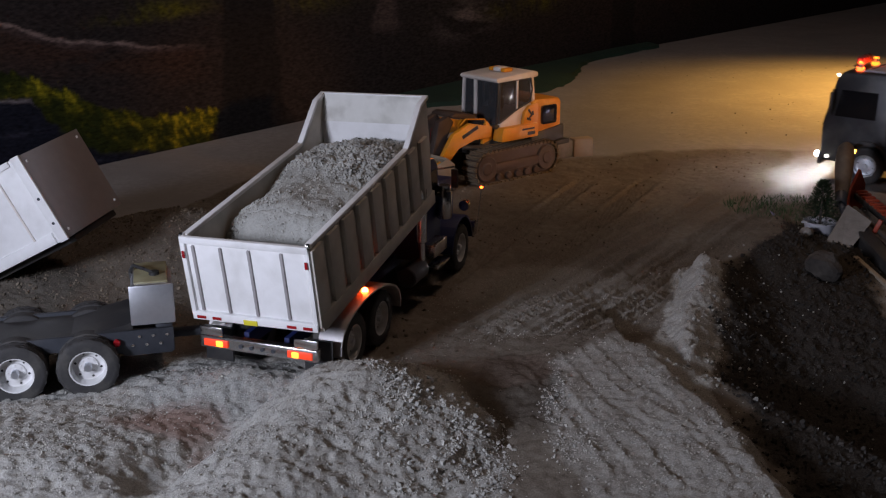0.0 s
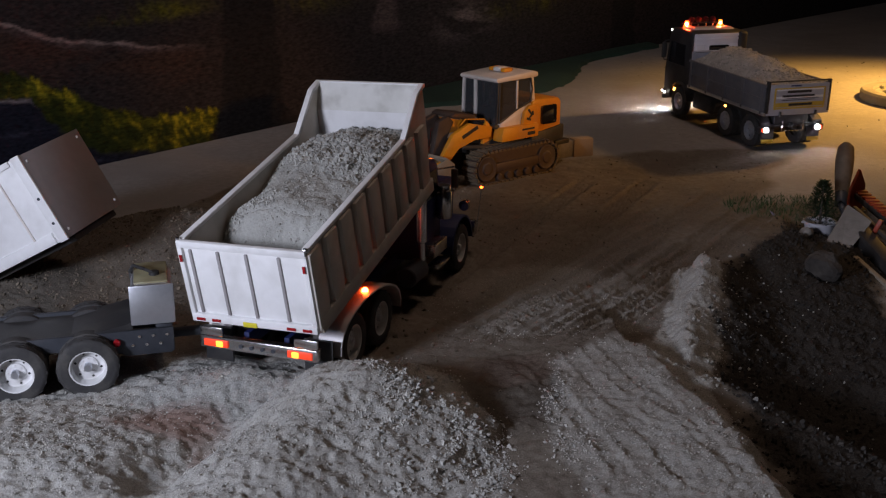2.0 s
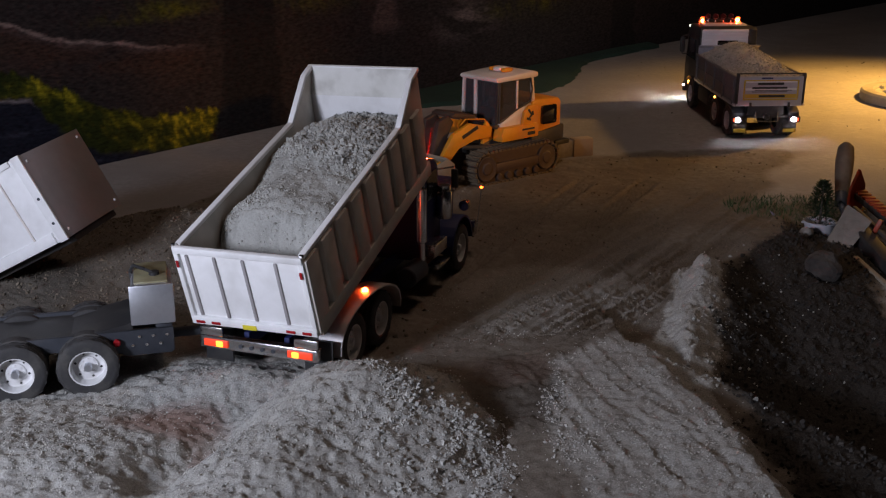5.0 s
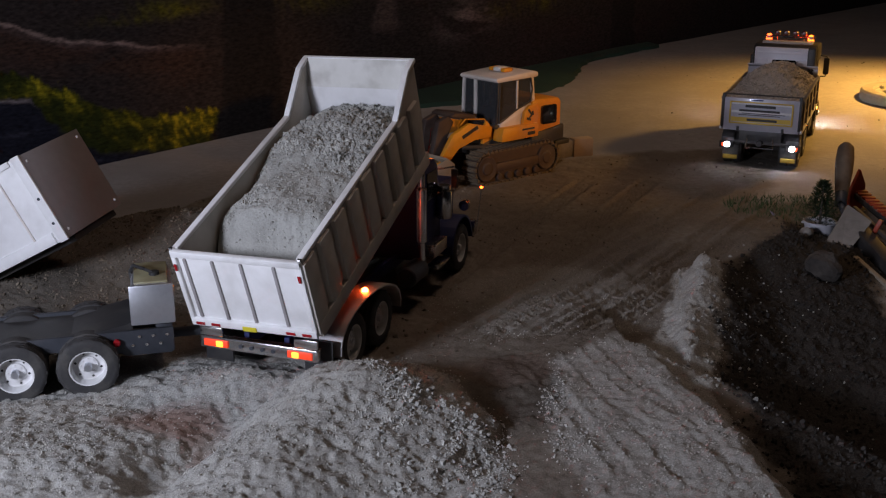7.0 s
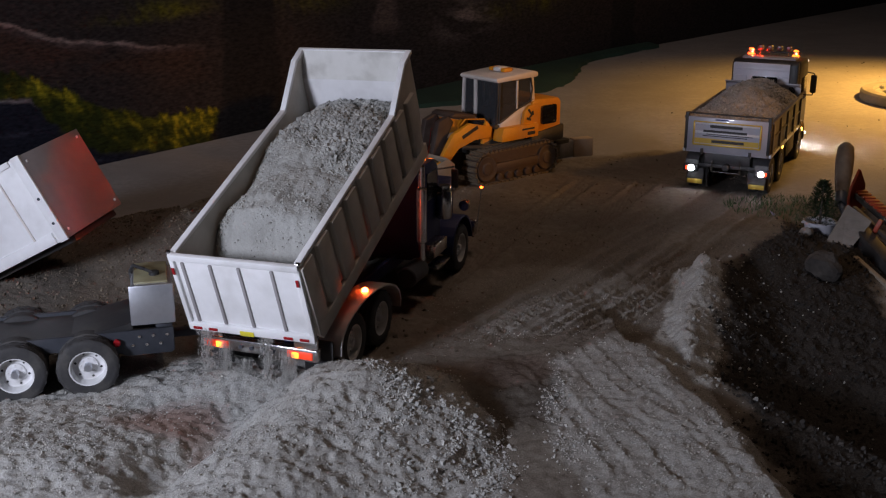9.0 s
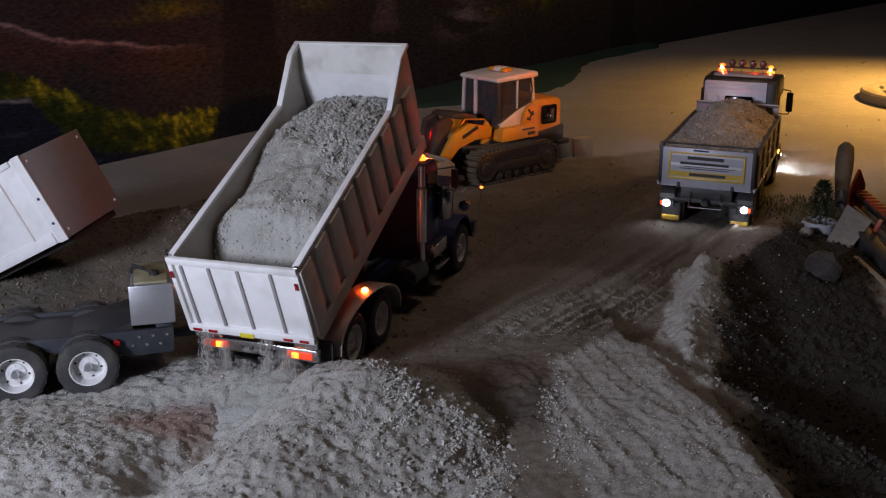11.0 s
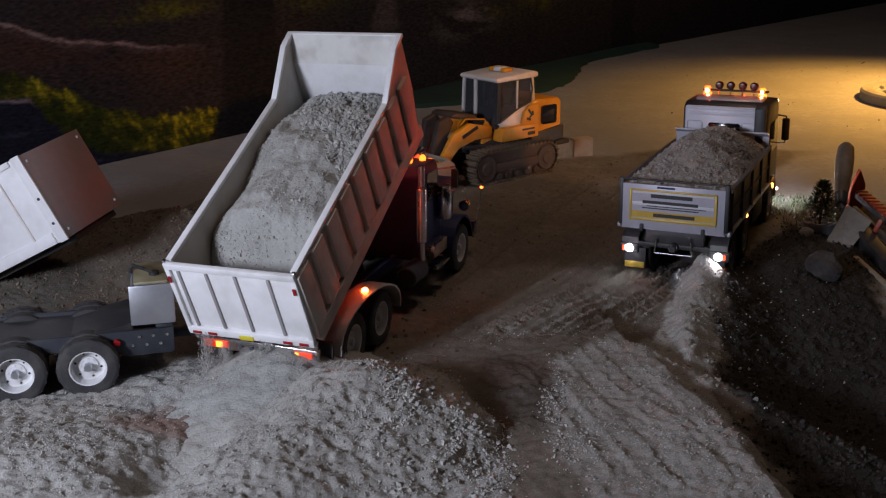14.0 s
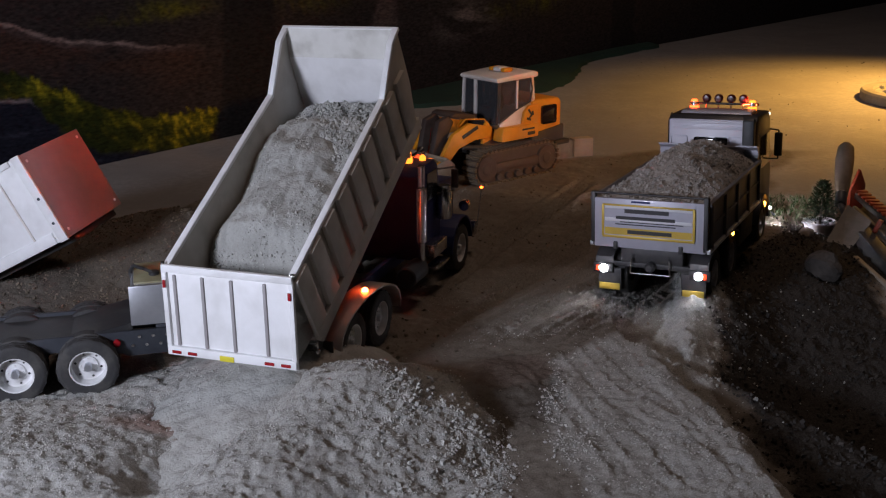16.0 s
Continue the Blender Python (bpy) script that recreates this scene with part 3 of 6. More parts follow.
    low = np.interp(s, [-0.5, -0.21, -0.14, -0.08, 0.03, 0.2, 0.4], [0.22, 0.195, 0.185, 0.105, 0.025, 0.008, -0.01])
    green = sstep(0.008, -0.006, z - top) * sstep(-0.012, 0.008, z - low) * sstep(0.42, 0.385, s)
    lay((0.018, 0.024, 0.005), green)
    bright = green * sstep(0.45, 0.78, tuft * 0.35 + blotch * 0.6 + streak * 0.25) * (0.35 + 0.65 * np.maximum(sstep(0.05, 0.015, top - z) * sstep(0.02, -0.08, s), sstep(0.07, 0.3, s)))
    bright = bright * (1 - 0.85 * np.exp(-((s - 0.03) / 0.035) ** 2))
    lay((0.115, 0.115, 0.008), bright)
    lay((0.33, 0.27, 0.014), bright * sstep(0.5, 0.72, tuft * 0.6 + blotch * 0.4) * 0.85)
    wet = sstep(0.01, -0.01, z - low) * sstep(0.45, 0.35, s)
    lay((0.011, 0.012, 0.02), wet)
    lay((0.05, 0.05, 0.075), wet * sstep(0.55, 0.8, streak) * 0.6)
    lay((0.16, 0.14, 0.15), sstep(0.007, 0.001, np.abs(z - low + 0.004)) * sstep(-0.12, -0.16, s) * sstep(0.42, 0.386, s))
    # trunks
    for cs, w0, k in ((0.515, 0.10, 1.0), (2.42, 0.08, 0.8)):
        edge = w0 + 0.05 * sstep(0.12, -0.02, z) - 0.02 * sstep(0.1, 0.4, z)
        lay((0.014, 0.0125, 0.0125), k * sstep(0.012, -0.008, np.abs(s - cs) - edge))
        lay((0.02, 0.018, 0.018), 0.5 * k * sstep(0.02, -0.01, np.abs(s - cs + edge * 0.8) - 0.012) * blotch)
    nx, nz = len(ss), len(zz)
    o, u, nn = np.array(WALL_O), np.array(WALL_U), np.array(WALL_N)
    P = o + u * S[..., None] + nn * 0.003 + np.array((0, 0, 1.0)) * Z[..., None]
    idx = np.arange(nx * nz).reshape(nz, nx)
    me = bpy.data.meshes.new("mural")
    me.from_pydata(P.reshape(-1, 3), [], np.stack([idx[:-1, :-1], idx[:-1, 1:], idx[1:, 1:], idx[1:, :-1]], -1).reshape(-1, 4))
    lay_ = me.color_attributes.new("paint", "FLOAT_COLOR", "POINT")
    lay_.data.foreach_set("color", np.concatenate([col, np.ones(S.shape + (1,))], -1).reshape(-1))
    me.materials.append(mural_material())
    return tagged(new("mural", me), "dark painted night woodland mural with path and yellow-green meadow", "mural", kind="structure")


def slab(name, a, b, z0, z1, thick, material, label, category):
    """An upright wall from a to b (x, y), thick to its outer side."""
    a, b = Vector((*a, 0)), Vector((*b, 0))
    d = (b - a).normalized()
    nrm = Vector((-d.y, d.x, 0)) * thick
    bm = bmesh.new()
    q = [a, b, b + nrm, a + nrm]
    lo = [bm.verts.new(v + Vector((0, 0, z0))) for v in q]
    hi = [bm.verts.new(v + Vector((0, 0, z1))) for v in q]
    bm.faces.new(lo)
    bm.faces.new(hi)
    for i in range(4):
        bm.faces.new((lo[i], lo[(i + 1) % 4], hi[(i + 1) % 4], hi[i]))
    return tagged(part(name, bm, material, None, "", False), label, category, kind="structure")


M_HALL = mat("dark_hall_wall", (0.06, 0.06, 0.065), (0.045, 0.045, 0.05), 0.9)
slab("wall_north", on_wall(-3.2, 0)[:2], on_wall(5.4, 0)[:2], -0.3, 3.0, 0.05, mat("night_wall_paint", (0.012, 0.009, 0.009), (0.02, 0.015, 0.014), 0.7), "dark brown painted back wall", "wall")
mural()
slab("wall_west", (-3.2, -3.6), (-3.2, 0.6), -0.3, 3.0, 0.1, M_HALL, "plain dark hall wall", "wall")
slab("wall_east", (3.6, 7.2), (3.6, -3.6), -0.3, 3.0, 0.1, M_HALL, "plain dark hall wall", "wall")
slab("wall_south", (3.6, -3.6), (-3.2, -3.6), -0.3, 3.0, 0.1, M_HALL, "plain dark hall wall", "wall")
tagged(part("ceiling", box((0.2, 1.6, 3.05), (8, 12, 0.1)), M_HALL, None), "plain dark hall ceiling", "ceiling", kind="structure")


def verge():
    """Turf strip along the foot of the mural."""
    bm = bmesh.new()
    rng = random.Random(3)
    prev = None
    for i in range(60):
        s = 0.85 + i * 0.03
        w = 0.06 + 0.23 * math.sin(min(1, i / 42) * math.pi) ** 1.3 + rng.uniform(-0.008, 0.008)
        row = []
        for off, up in ((0.0, 0.02), (w * 0.5, 0.016), (w * 0.9, 0.012), (w, -0.004)):
            q = on_wall(s, 0.0, off)
            row.append(bm.verts.new((q.x, q.y, up + 0.025 * max(0, min(q.y, 4.4) - 2.6))))
        if prev:
            for a in range(3):
                bm.faces.new((prev[a], prev[a + 1], row[a + 1], row[a]))
        prev = row
    return tagged(part("verge", bm, M_FELT, None), "dark green turf strip at the foot of the mural", "turf", kind="structure")


verge()


def grass_clump(name, cx, cy, r, count, seed, label):
    rng = random.Random(seed)
    bm = bmesh.new()
    for _ in range(count):
        a, d = rng.uniform(0, 6.283), r * math.sqrt(rng.random())
        x, y = cx + d * math.cos(a) * 1.5, cy + d * math.sin(a)
        z = float(height(np.array([x]), np.array([y]))[0])
        t, hh = rng.uniform(0, 6.283), rng.uniform(0.006, 0.016)
        w = 0.0012
        lx, ly = rng.gauss(0, 0.006), rng.gauss(0, 0.006)
        v = [bm.verts.new((x - w * math.cos(t), y - w * math.sin(t), z - 0.002)), bm.verts.new((x + w * math.cos(t), y + w * math.sin(t), z - 0.002)),
             bm.verts.new((x + lx, y + ly, z + hh))]
        bm.faces.new(v)
    return tagged(part(name, bm, M_GRASS, None, "", False), label, "grass", kind="stuff")


grass_clump("grass", 0.73, 2.23, 0.09, 900, 4, "short green grass tufts at the edge of the road")


def planter_island():
    """Round kerbed island with stones, under the yellow light."""
    root = thing("traffic_island", "round kerbed island with loose stones on the road", "traffic island", pose(1.53, 3.42, 0.02))
    part("kerb", lathe([(0.205, 0.0), (0.205, 0.026), (0.199, 0.032), (0.168, 0.032), (0.162, 0.026), (0.162, 0.0)], seg=48), M_CONC, root)
    part("soil_filling", lathe([(0.0, 0.03), (0.1, 0.028), (0.1625, 0.022), (0.1625, 0.0)], seg=32), M_SAND, root)
    rng = np.random.RandomState(6)
    a, r = rng.uniform(0, 6.283, 160), 0.15 * np.sqrt(rng.uniform(size=160))
    stones("island_stones", np.stack([r * np.cos(a), r * np.sin(a), np.full(160, 0.031)], -1), rng.uniform(0.004, 0.012, 160), M_STONE, "", "", root, 7)


planter_island()

# ---------------------------------------------------------------- wheels


def wheel(parent, x, y, z, side, r, w, rim_mat, dual=False, name="wheel", deep=0.12):
    """side: +1 when the rim faces +x."""
    turn = Matrix.Rotation(radians(90 * side), 4, "Y")
    hub = part(name, lathe([(0, w * 0.42), (r * 0.11, w * 0.42), (r * 0.13, w * 0.36), (r * 0.13, w * -0.3), (0, w * -0.3)], turn, 20), M_ALU, parent)
    hub.location = (x, y, z)
    h = w / 2
    tyre = lathe([(r * 0.58, h * 0.8), (r * 0.64, h * 0.98), (r * 0.85, h), (r * 0.95, h * 0.9), (r, h * 0.72), (r, h * 0.42), (r * 0.97, h * 0.38), (r * 0.97, h * 0.3), (r, h * 0.26), (r, -h * 0.26),
                  (r * 0.97, -h * 0.3), (r * 0.97, -h * 0.38), (r, -h * 0.42), (r, -h * 0.72), (r * 0.95, -h * 0.9), (r * 0.85, -h), (r * 0.6, -h * 0.95), (r * 0.58, -h * 0.5)], turn, 40)
    for i in range(36):
        m = turn @ Matrix.Rotation(i * math.pi / 18, 4, "Z") @ Matrix.Translation((r * 0.995, 0, h * 0.62 * (1 if i % 2 else -1)))
        bmesh.ops.create_cube(tyre, size=1, matrix=m @ Matrix.Diagonal((r * 0.03, r * 0.1, h * 0.5, 1)))
    part("tyre", tyre, M_TYRE, hub)
    rim = lathe([(r * 0.58, h * 0.78), (r * 0.61, h * 0.9), (r * 0.57, h * 0.86), (r * 0.545, h * 0.5), (r * 0.53, h * deep), (r * 0.5, h * (deep - 0.05)), (r * 0.33, h * deep), (r * 0.31, h * (deep + 0.24)), (r * 0.16, h * (deep + 0.28)), (0.0, h * (deep + 0.28))], turn, 32)
    for i in range(8):
        a = i * math.pi / 4
        m = turn @ Matrix.Translation((r * 0.24 * math.cos(a), r * 0.24 * math.sin(a), h * (deep + 0.3)))
        bmesh.ops.create_cone(rim, segments=6, radius1=r * 0.035, radius2=r * 0.03, depth=h * 0.16, cap_ends=True, matrix=m)
    part("rim", rim, rim_mat, hub)
    # flat black discs stand in for the shade inside the rim holes
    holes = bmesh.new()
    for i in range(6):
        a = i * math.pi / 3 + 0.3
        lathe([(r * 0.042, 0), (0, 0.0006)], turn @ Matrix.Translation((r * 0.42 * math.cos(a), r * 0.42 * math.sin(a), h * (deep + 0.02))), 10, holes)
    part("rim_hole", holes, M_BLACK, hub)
    if dual:
        off = turn @ Matrix.Translation((0, 0, -w * 1.08))
        part("inner_tyre", lathe([(r * 0.6, h * 0.7), (r * 0.85, h), (r * 0.95, h * 0.9), (r, h * 0.7), (r, -h * 0.7), (r * 0.95, -h * 0.9), (r * 0.85, -h), (r * 0.5, -h * 0.9)], off, 36), M_TYRE, hub)
    return hub


# dusty white paint, also darkened for the dim outer side of the bed
M_SIDE = mat("dusty_shaded_white_paint", (0.56, 0.53, 0.48), (0.47, 0.44, 0.39), 0.6, grain=60, stain=12, dirt=0.5)
# ---------------------------------------------------------------- white dump truck
DT = pose(-0.2323, 1.3623, 0.0, 0, 0, math.degrees(-0.3417))
dump = thing("dump_truck", "blue truck with a raised white dump bed full of grey gravel", "dump truck", DT)
BW, TB, TT = 0.089, 0.029, 0.143          # half width of the bed, its floor and its rail over the hinge
V0, VK, VK2, VH = -0.026, 0.315, 0.352, 0.413   # tail, start of the raised front, its step, its lip
bed = part("dump_bed", box((0, (V0 + 0.39) / 2, TB - 0.003), (0.17, 0.39 - V0, 0.006)), M_WHITE_IN, dump, "raised white steel dump bed, dusty inside")


def bed_parts():
    for sd in (-1, 1):
        x = sd * BW
        prof = [(V0 + 0.002, TB - 0.006), (0.40, TB - 0.006), (0.413, 0.10), (VH, 0.194), (VH - 0.03, 0.19), (VK, TT), (V0 + 0.002, TT)]
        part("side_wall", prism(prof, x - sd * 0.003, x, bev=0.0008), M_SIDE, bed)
        rail = bmesh.new()
        for (a0, b0), (a1, b1) in (((V0 + 0.002, TT), (VK, TT)), ((VK, TT), (VH - 0.03, 0.19)), ((VH - 0.03, 0.19), (VH, 0.194))):
            L = math.hypot(a1 - a0, b1 - b0)
            box((x - sd * 0.001, (a0 + a1) / 2, (b0 + b1) / 2), (0.009, L + 0.004, 0.006), Matrix.Rotation(math.atan2(b1 - b0, a1 - a0), 4, "X"), 0.0012, rail)
        part("top_rail", rail, M_WHITE, bed)
        for i in range(9):
            v = V0 + 0.012 + i * 0.0485
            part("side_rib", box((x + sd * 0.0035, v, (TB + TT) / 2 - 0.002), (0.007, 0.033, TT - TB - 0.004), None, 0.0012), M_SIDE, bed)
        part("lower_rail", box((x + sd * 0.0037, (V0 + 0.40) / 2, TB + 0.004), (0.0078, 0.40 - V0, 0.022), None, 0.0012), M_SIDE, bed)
    part("headboard", prism([(0.385, TB), (0.39, TB), (0.398, 0.155), (0.393, 0.155)], -BW + 0.003, BW - 0.003), M_WHITE, bed)
    part("spill_plate", prism([(0.393, 0.155), (0.398, 0.152), (VH, 0.192), (VH - 0.004, 0.195)], -BW + 0.003, BW - 0.003), M_WHITE_IN, bed)
    part("lip", box((0, VH - 0.001, 0.194), (2 * BW, 0.006, 0.006), None, 0.001), M_WHITE, bed)
    # black plate added below the floor to stop beacon light bouncing
    part("bounce_block_plate", box((0, 0.185, TB - 0.0085), (0.168, 0.37, 0.003)), M_BLACK, bed)
    part("hoist_beam", box((-0.03, 0.18, TB - 0.012), (0.012, 0.38, 0.016), None, 0.001), M_STEEL, bed)
    part("hoist_beam", box((0.03, 0.18, TB - 0.012), (0.012, 0.38, 0.016), None, 0.001), M_STEEL, bed)


bed_parts()
gate = part("tailgate", box((0, -0.002, -0.061), (2 * BW + 0.004, 0.004, 0.118), None, 0.001), M_WHITE, bed, "white ribbed tailgate hinged at its top")


def gate_parts():
    # grey rib colour carries the shadow line along each rib
    for f in (0.075, 0.30, 0.53, 0.79):
        part("gate_rib", box((-BW + 2 * BW * f, -0.0045, -0.058), (0.0045, 0.004, 0.095), None, 0.001), M_GREYPANEL, gate)
    for f in (0.0, 1.0):
        part("gate_post", box((-BW + 2 * BW * f, -0.0055, -0.057), (0.007, 0.006, 0.108), None, 0.0012), M_WHITE, gate)
    part("gate_frame", box((0, -0.006, -0.002), (2 * BW + 0.006, 0.007, 0.010), None, 0.0015), M_WHITE, gate)
    part("gate_frame", box((0, -0.006, -0.112), (2 * BW + 0.006, 0.007, 0.012), None, 0.0015), M_WHITE, gate)
    for x in (-0.078, -0.055, 0.055, 0.078):
        part("reflector", box((x, -0.0102, -0.113), (0.013, 0.0016, 0.004), None, 0.0004), M_REDLENS, gate)
    for x in (-0.088, 0.088):
        part("reflector", box((x, -0.0102, -0.022), (0.004, 0.0016, 0.010), None, 0.0004), M_REDLENS, gate)
        part("hinge_pin", rod((x * 1.0, -0.004, 0.003), (x * 1.06, -0.004, 0.003), 0.003), M_CHROME, gate)
    part("yellow_tag", box((-0.005, -0.0102, -0.114), (0.02, 0.0016, 0.007), None, 0.0004), M_YELLOWTAG, gate)


gate_parts()


def dump_chassis():
    for sd in (-1, 1):
        part("chassis_rail", box((sd * 0.03, 0.28, 0.058), (0.008, 0.58, 0.02), None, 0.001), M_BLUE, dump)
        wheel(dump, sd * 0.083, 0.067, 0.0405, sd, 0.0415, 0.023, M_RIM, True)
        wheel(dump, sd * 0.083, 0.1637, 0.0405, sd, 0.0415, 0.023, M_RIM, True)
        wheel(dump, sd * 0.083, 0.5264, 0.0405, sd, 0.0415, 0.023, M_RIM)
        fen = bmesh.new()
        pts = []
        for i in range(15):
            t = i / 14
            a = math.pi * (1.12 - 1.18 * t)
            pts.append((0.115 + 0.108 * math.cos(a), 0.046 + 0.052 * math.sin(a) ** 0.8 if math.sin(a) > 0 else 0.046 - 0.02 * abs(math.sin(a))))
        inner = [(0.115 + (u - 0.115) * 0.975, v - 0.002) for u, v in reversed(pts)]
        prism(pts + inner, sd * 0.066, sd * 0.101, bm=fen)
        part("rear_fender", fen, M_FENDER, dump, "polished full-length rear fender")
        part("fender_marker", lathe([(0.0042, 0), (0.004, 0.003), (0.002, 0.005), (0, 0.0055)], Matrix.Translation((sd * 0.088, 0.118, 0.0975)), 14), M_FENDERLAMP, dump)
        fr = []
        for i in range(11):
            a = math.pi * (1.02 - 1.0 * i / 10)
            fr.append((0.5264 + 0.056 * math.cos(a), 0.045 + 0.054 * max(0, math.sin(a))))
        part("front_fender", prism(fr + [(0.5264 + (u - 0.5264) * 0.94, v - 0.003) for u, v in reversed(fr)], sd * 0.058, sd * 0.096, bev=0.001), M_BLUE, dump)
        part("exhaust_pipe", rod((sd * 0.083, 0.357, 0.06), (sd * 0.083, 0.357, 0.225), 0.006), M_CHROME, dump)
        part("stack_guard", rod((sd * 0.085, 0.352, 0.10), (sd * 0.085, 0.352, 0.19), 0.009), M_CHROME, dump)
        part("air_cleaner", lathe([(0, 0), (0.012, 0), (0.0135, 0.004), (0.0135, 0.044), (0.011, 0.05), (0.011, 0.056), (0, 0.058)], Matrix.Translation((sd * 0.088, 0.452, 0.115)), 22), M_CHROME, dump)
        part("fuel_tank", rod((sd * 0.078, 0.30, 0.055), (sd * 0.078, 0.36, 0.055), 0.017, 24), M_STEEL, dump)
        part("step", box((sd * 0.083, 0.415, 0.075), (0.026, 0.06, 0.022), None, 0.002), M_CHROME, dump)
        part("step", box((sd * 0.088, 0.42, 0.045), (0.022, 0.06, 0.006), None, 0.002), M_CHROME, dump)
        part("mirror", box((sd * 0.108, 0.447, 0.185), (0.012, 0.005, 0.032), None, 0.002), M_BLACK, dump)
        part("mirror_arm", tube([(sd * 0.08, 0.44, 0.20), (sd * 0.108, 0.447, 0.205), (sd * 0.108, 0.447, 0.165), (sd * 0.08, 0.44, 0.16)], 0.0014), M_CHROME, dump)
        part("headlight", lathe([(0, 0.012), (0.008, 0.011), (0.0095, 0.006), (0.0095, -0.006), (0, -0.008)], Matrix.Translation((sd * 0.078, 0.59, 0.10)) @ Matrix.Rotation(radians(-90), 4, "X"), 18), M_CHROME, dump)
        part("marker_pole", rod((sd * 0.091, 0.622, 0.05), (sd * 0.096, 0.632, 0.122), 0.0009, 8), M_CHROME, dump)
        part("pole_lamp", lathe([(0, -0.003), (0.0028, -0.001), (0.0028, 0.0015), (0, 0.003)], Matrix.Translation((sd * 0.096, 0.632, 0.124)), 12), M_AMBERSMALL, dump)
    part("cab", prism([(0.37, 0.06), (0.47, 0.06), (0.47, 0.148), (0.455, 0.205), (0.44, 0.217), (0.385, 0.217), (0.37, 0.20)], -0.076, 0.076, bev=0.004), M_BLUE, dump, "dark blue bonneted cab")
    for sd in (-1, 1):
        part("side_window", prism([(0.40, 0.155), (0.452, 0.155), (0.443, 0.20), (0.40, 0.20)], sd * 0.0755, sd * 0.0775), M_DARKGLASS, dump)
        part("bonnet_marker", box((sd * 0.05, 0.50, 0.168), (0.006, 0.012, 0.005), None, 0.001), M_REDLAMP, dump)
    part("windscreen", prism([(0.4705, 0.155), (0.4595, 0.203), (0.4575, 0.2025), (0.468, 0.155)], -0.062, 0.062), M_DARKGLASS, dump)
    part("bonnet", prism([(0.468, 0.06), (0.598, 0.06), (0.602, 0.135), (0.596, 0.150), (0.468, 0.165)], -0.054, 0.054, bev=0.005), M_BLUE, dump)
    part("grille", box((0, 0.604, 0.10), (0.075, 0.006, 0.075), None, 0.002), M_CHROME, dump)
    part("front_bumper", box((0, 0.617, 0.052), (0.184, 0.010, 0.028), None, 0.003), M_CHROME, dump)
    part("sun_visor", prism([(0.445, 0.212), (0.475, 0.202), (0.476, 0.204), (0.446, 0.216)], -0.07, 0.07), M_CHROME, dump)
    part("roof_horn", lathe([(0.0, 0), (0.003, 0.0), (0.003, 0.035), (0.008, 0.048)], Matrix.Translation((0.045, 0.41, 0.224)) @ Matrix.Rotation(radians(-90), 4, "X"), 14), M_CHROME, dump)
    part("aerial", rod((0.066, 0.43, 0.215), (0.07, 0.44, 0.268), 0.0005, 6), M_REDLENS, dump)
    part("roof_marker_bar", box((0, 0.44, 0.219), (0.11, 0.006, 0.004), None, 0.001), M_REDLAMP, dump)
    part("rear_bumper", box((0, -0.028, 0.058), (0.174, 0.014, 0.017), None, 0.002), M_CHROME, dump, "chrome rear bumper with lamps")
    for sd in (-1, 1):
        part("tail_lamp_housing", box((sd * 0.062, -0.0355, 0.058), (0.036, 0.003, 0.010), None, 0.0008), M_REDHOT, dump)
        part("tail_lamp", box((sd * 0.056, -0.0375, 0.058), (0.010, 0.003, 0.008), None, 0.001), M_AMBER, dump, "glowing amber tail lamp")
        part("mud_flap", box((sd * 0.075, -0.006, 0.045), (0.042, 0.003, 0.05), None, 0.0006), M_BLACK, dump)
        part("bumper_plate", box((sd * 0.07, -0.032, 0.073), (0.034, 0.004, 0.012), None, 0.001), M_CHROME, dump)
    for i in range(4):
        part("bumper_bolt", lathe([(0.003, 0), (0.003, 0.002), (0, 0.002)], Matrix.Translation((-0.025 + i * 0.016, -0.035, 0.058)) @ Matrix.Rotation(radians(90), 4, "X"), 8), M_STEEL, dump)
    part("hoist_ram", rod((0, 0.30, 0.06), (0, 0.235, 0.15), 0.008), M_STEEL, dump)
    part("air_tank", rod((-0.05, 0.25, 0.05), (-0.05, 0.32, 0.05), 0.014), M_STEEL, dump)


dump_chassis()


def beacon(parent, x, y, z, dome, name="beacon"):
    """Rotating beacon: glowing bulb with a turning shield."""
    base = part(name, lathe([(0, 0), (0.0085, 0), (0.0085, 0.004), (0.007, 0.005), (0, 0.005)], None, 18), M_BLACK, parent, "orange rotating beacon")
    base.location = (x, y, z)
    base.scale = (0.9, 0.9, 0.9)
    part("bulb", lathe([(0, 0.008), (0.0018, 0.0085), (0.0022, 0.0105), (0.0018, 0.013), (0, 0.0135)], None, 12), M_BEACON, base)
    bm = bmesh.new()
    prev = None
    for i in range(13):
        a = math.pi * (0.28 + 1.44 * i / 12)
        row = [bm.verts.new((r * math.cos(a), r * math.sin(a), zz)) for r, zz in ((0.0065, 0.0055), (0.0065, 0.018), (0.0060, 0.0055), (0.0060, 0.018))]
        if prev:
            for p, q in ((0, 1), (2, 3), (1, 3)):
                bm.faces.new((prev[p], prev[q], row[q], row[p]))
        prev = row
    part("collar_lamp", lathe([(0.0086, 0.0005), (0.0096, 0.002), (0.0096, 0.007), (0.0084, 0.0095), (0.0074, 0.0098), (0.0074, 0.009)], None, 18), dome, base)
    part("dome_cap", lathe([(0.0072, 0.0182), (0.007, 0.020), (0.0045, 0.0225), (0, 0.0232)], None, 18), dome, base)
    return base, part("reflector", bm, M_ALU, base)


BEACONS = [beacon(dump, 0.005, 0.40, 0.2175, M_BEACONDIM), beacon(dump, 0.045, 0.395, 0.2175, M_BEACONDIM)]
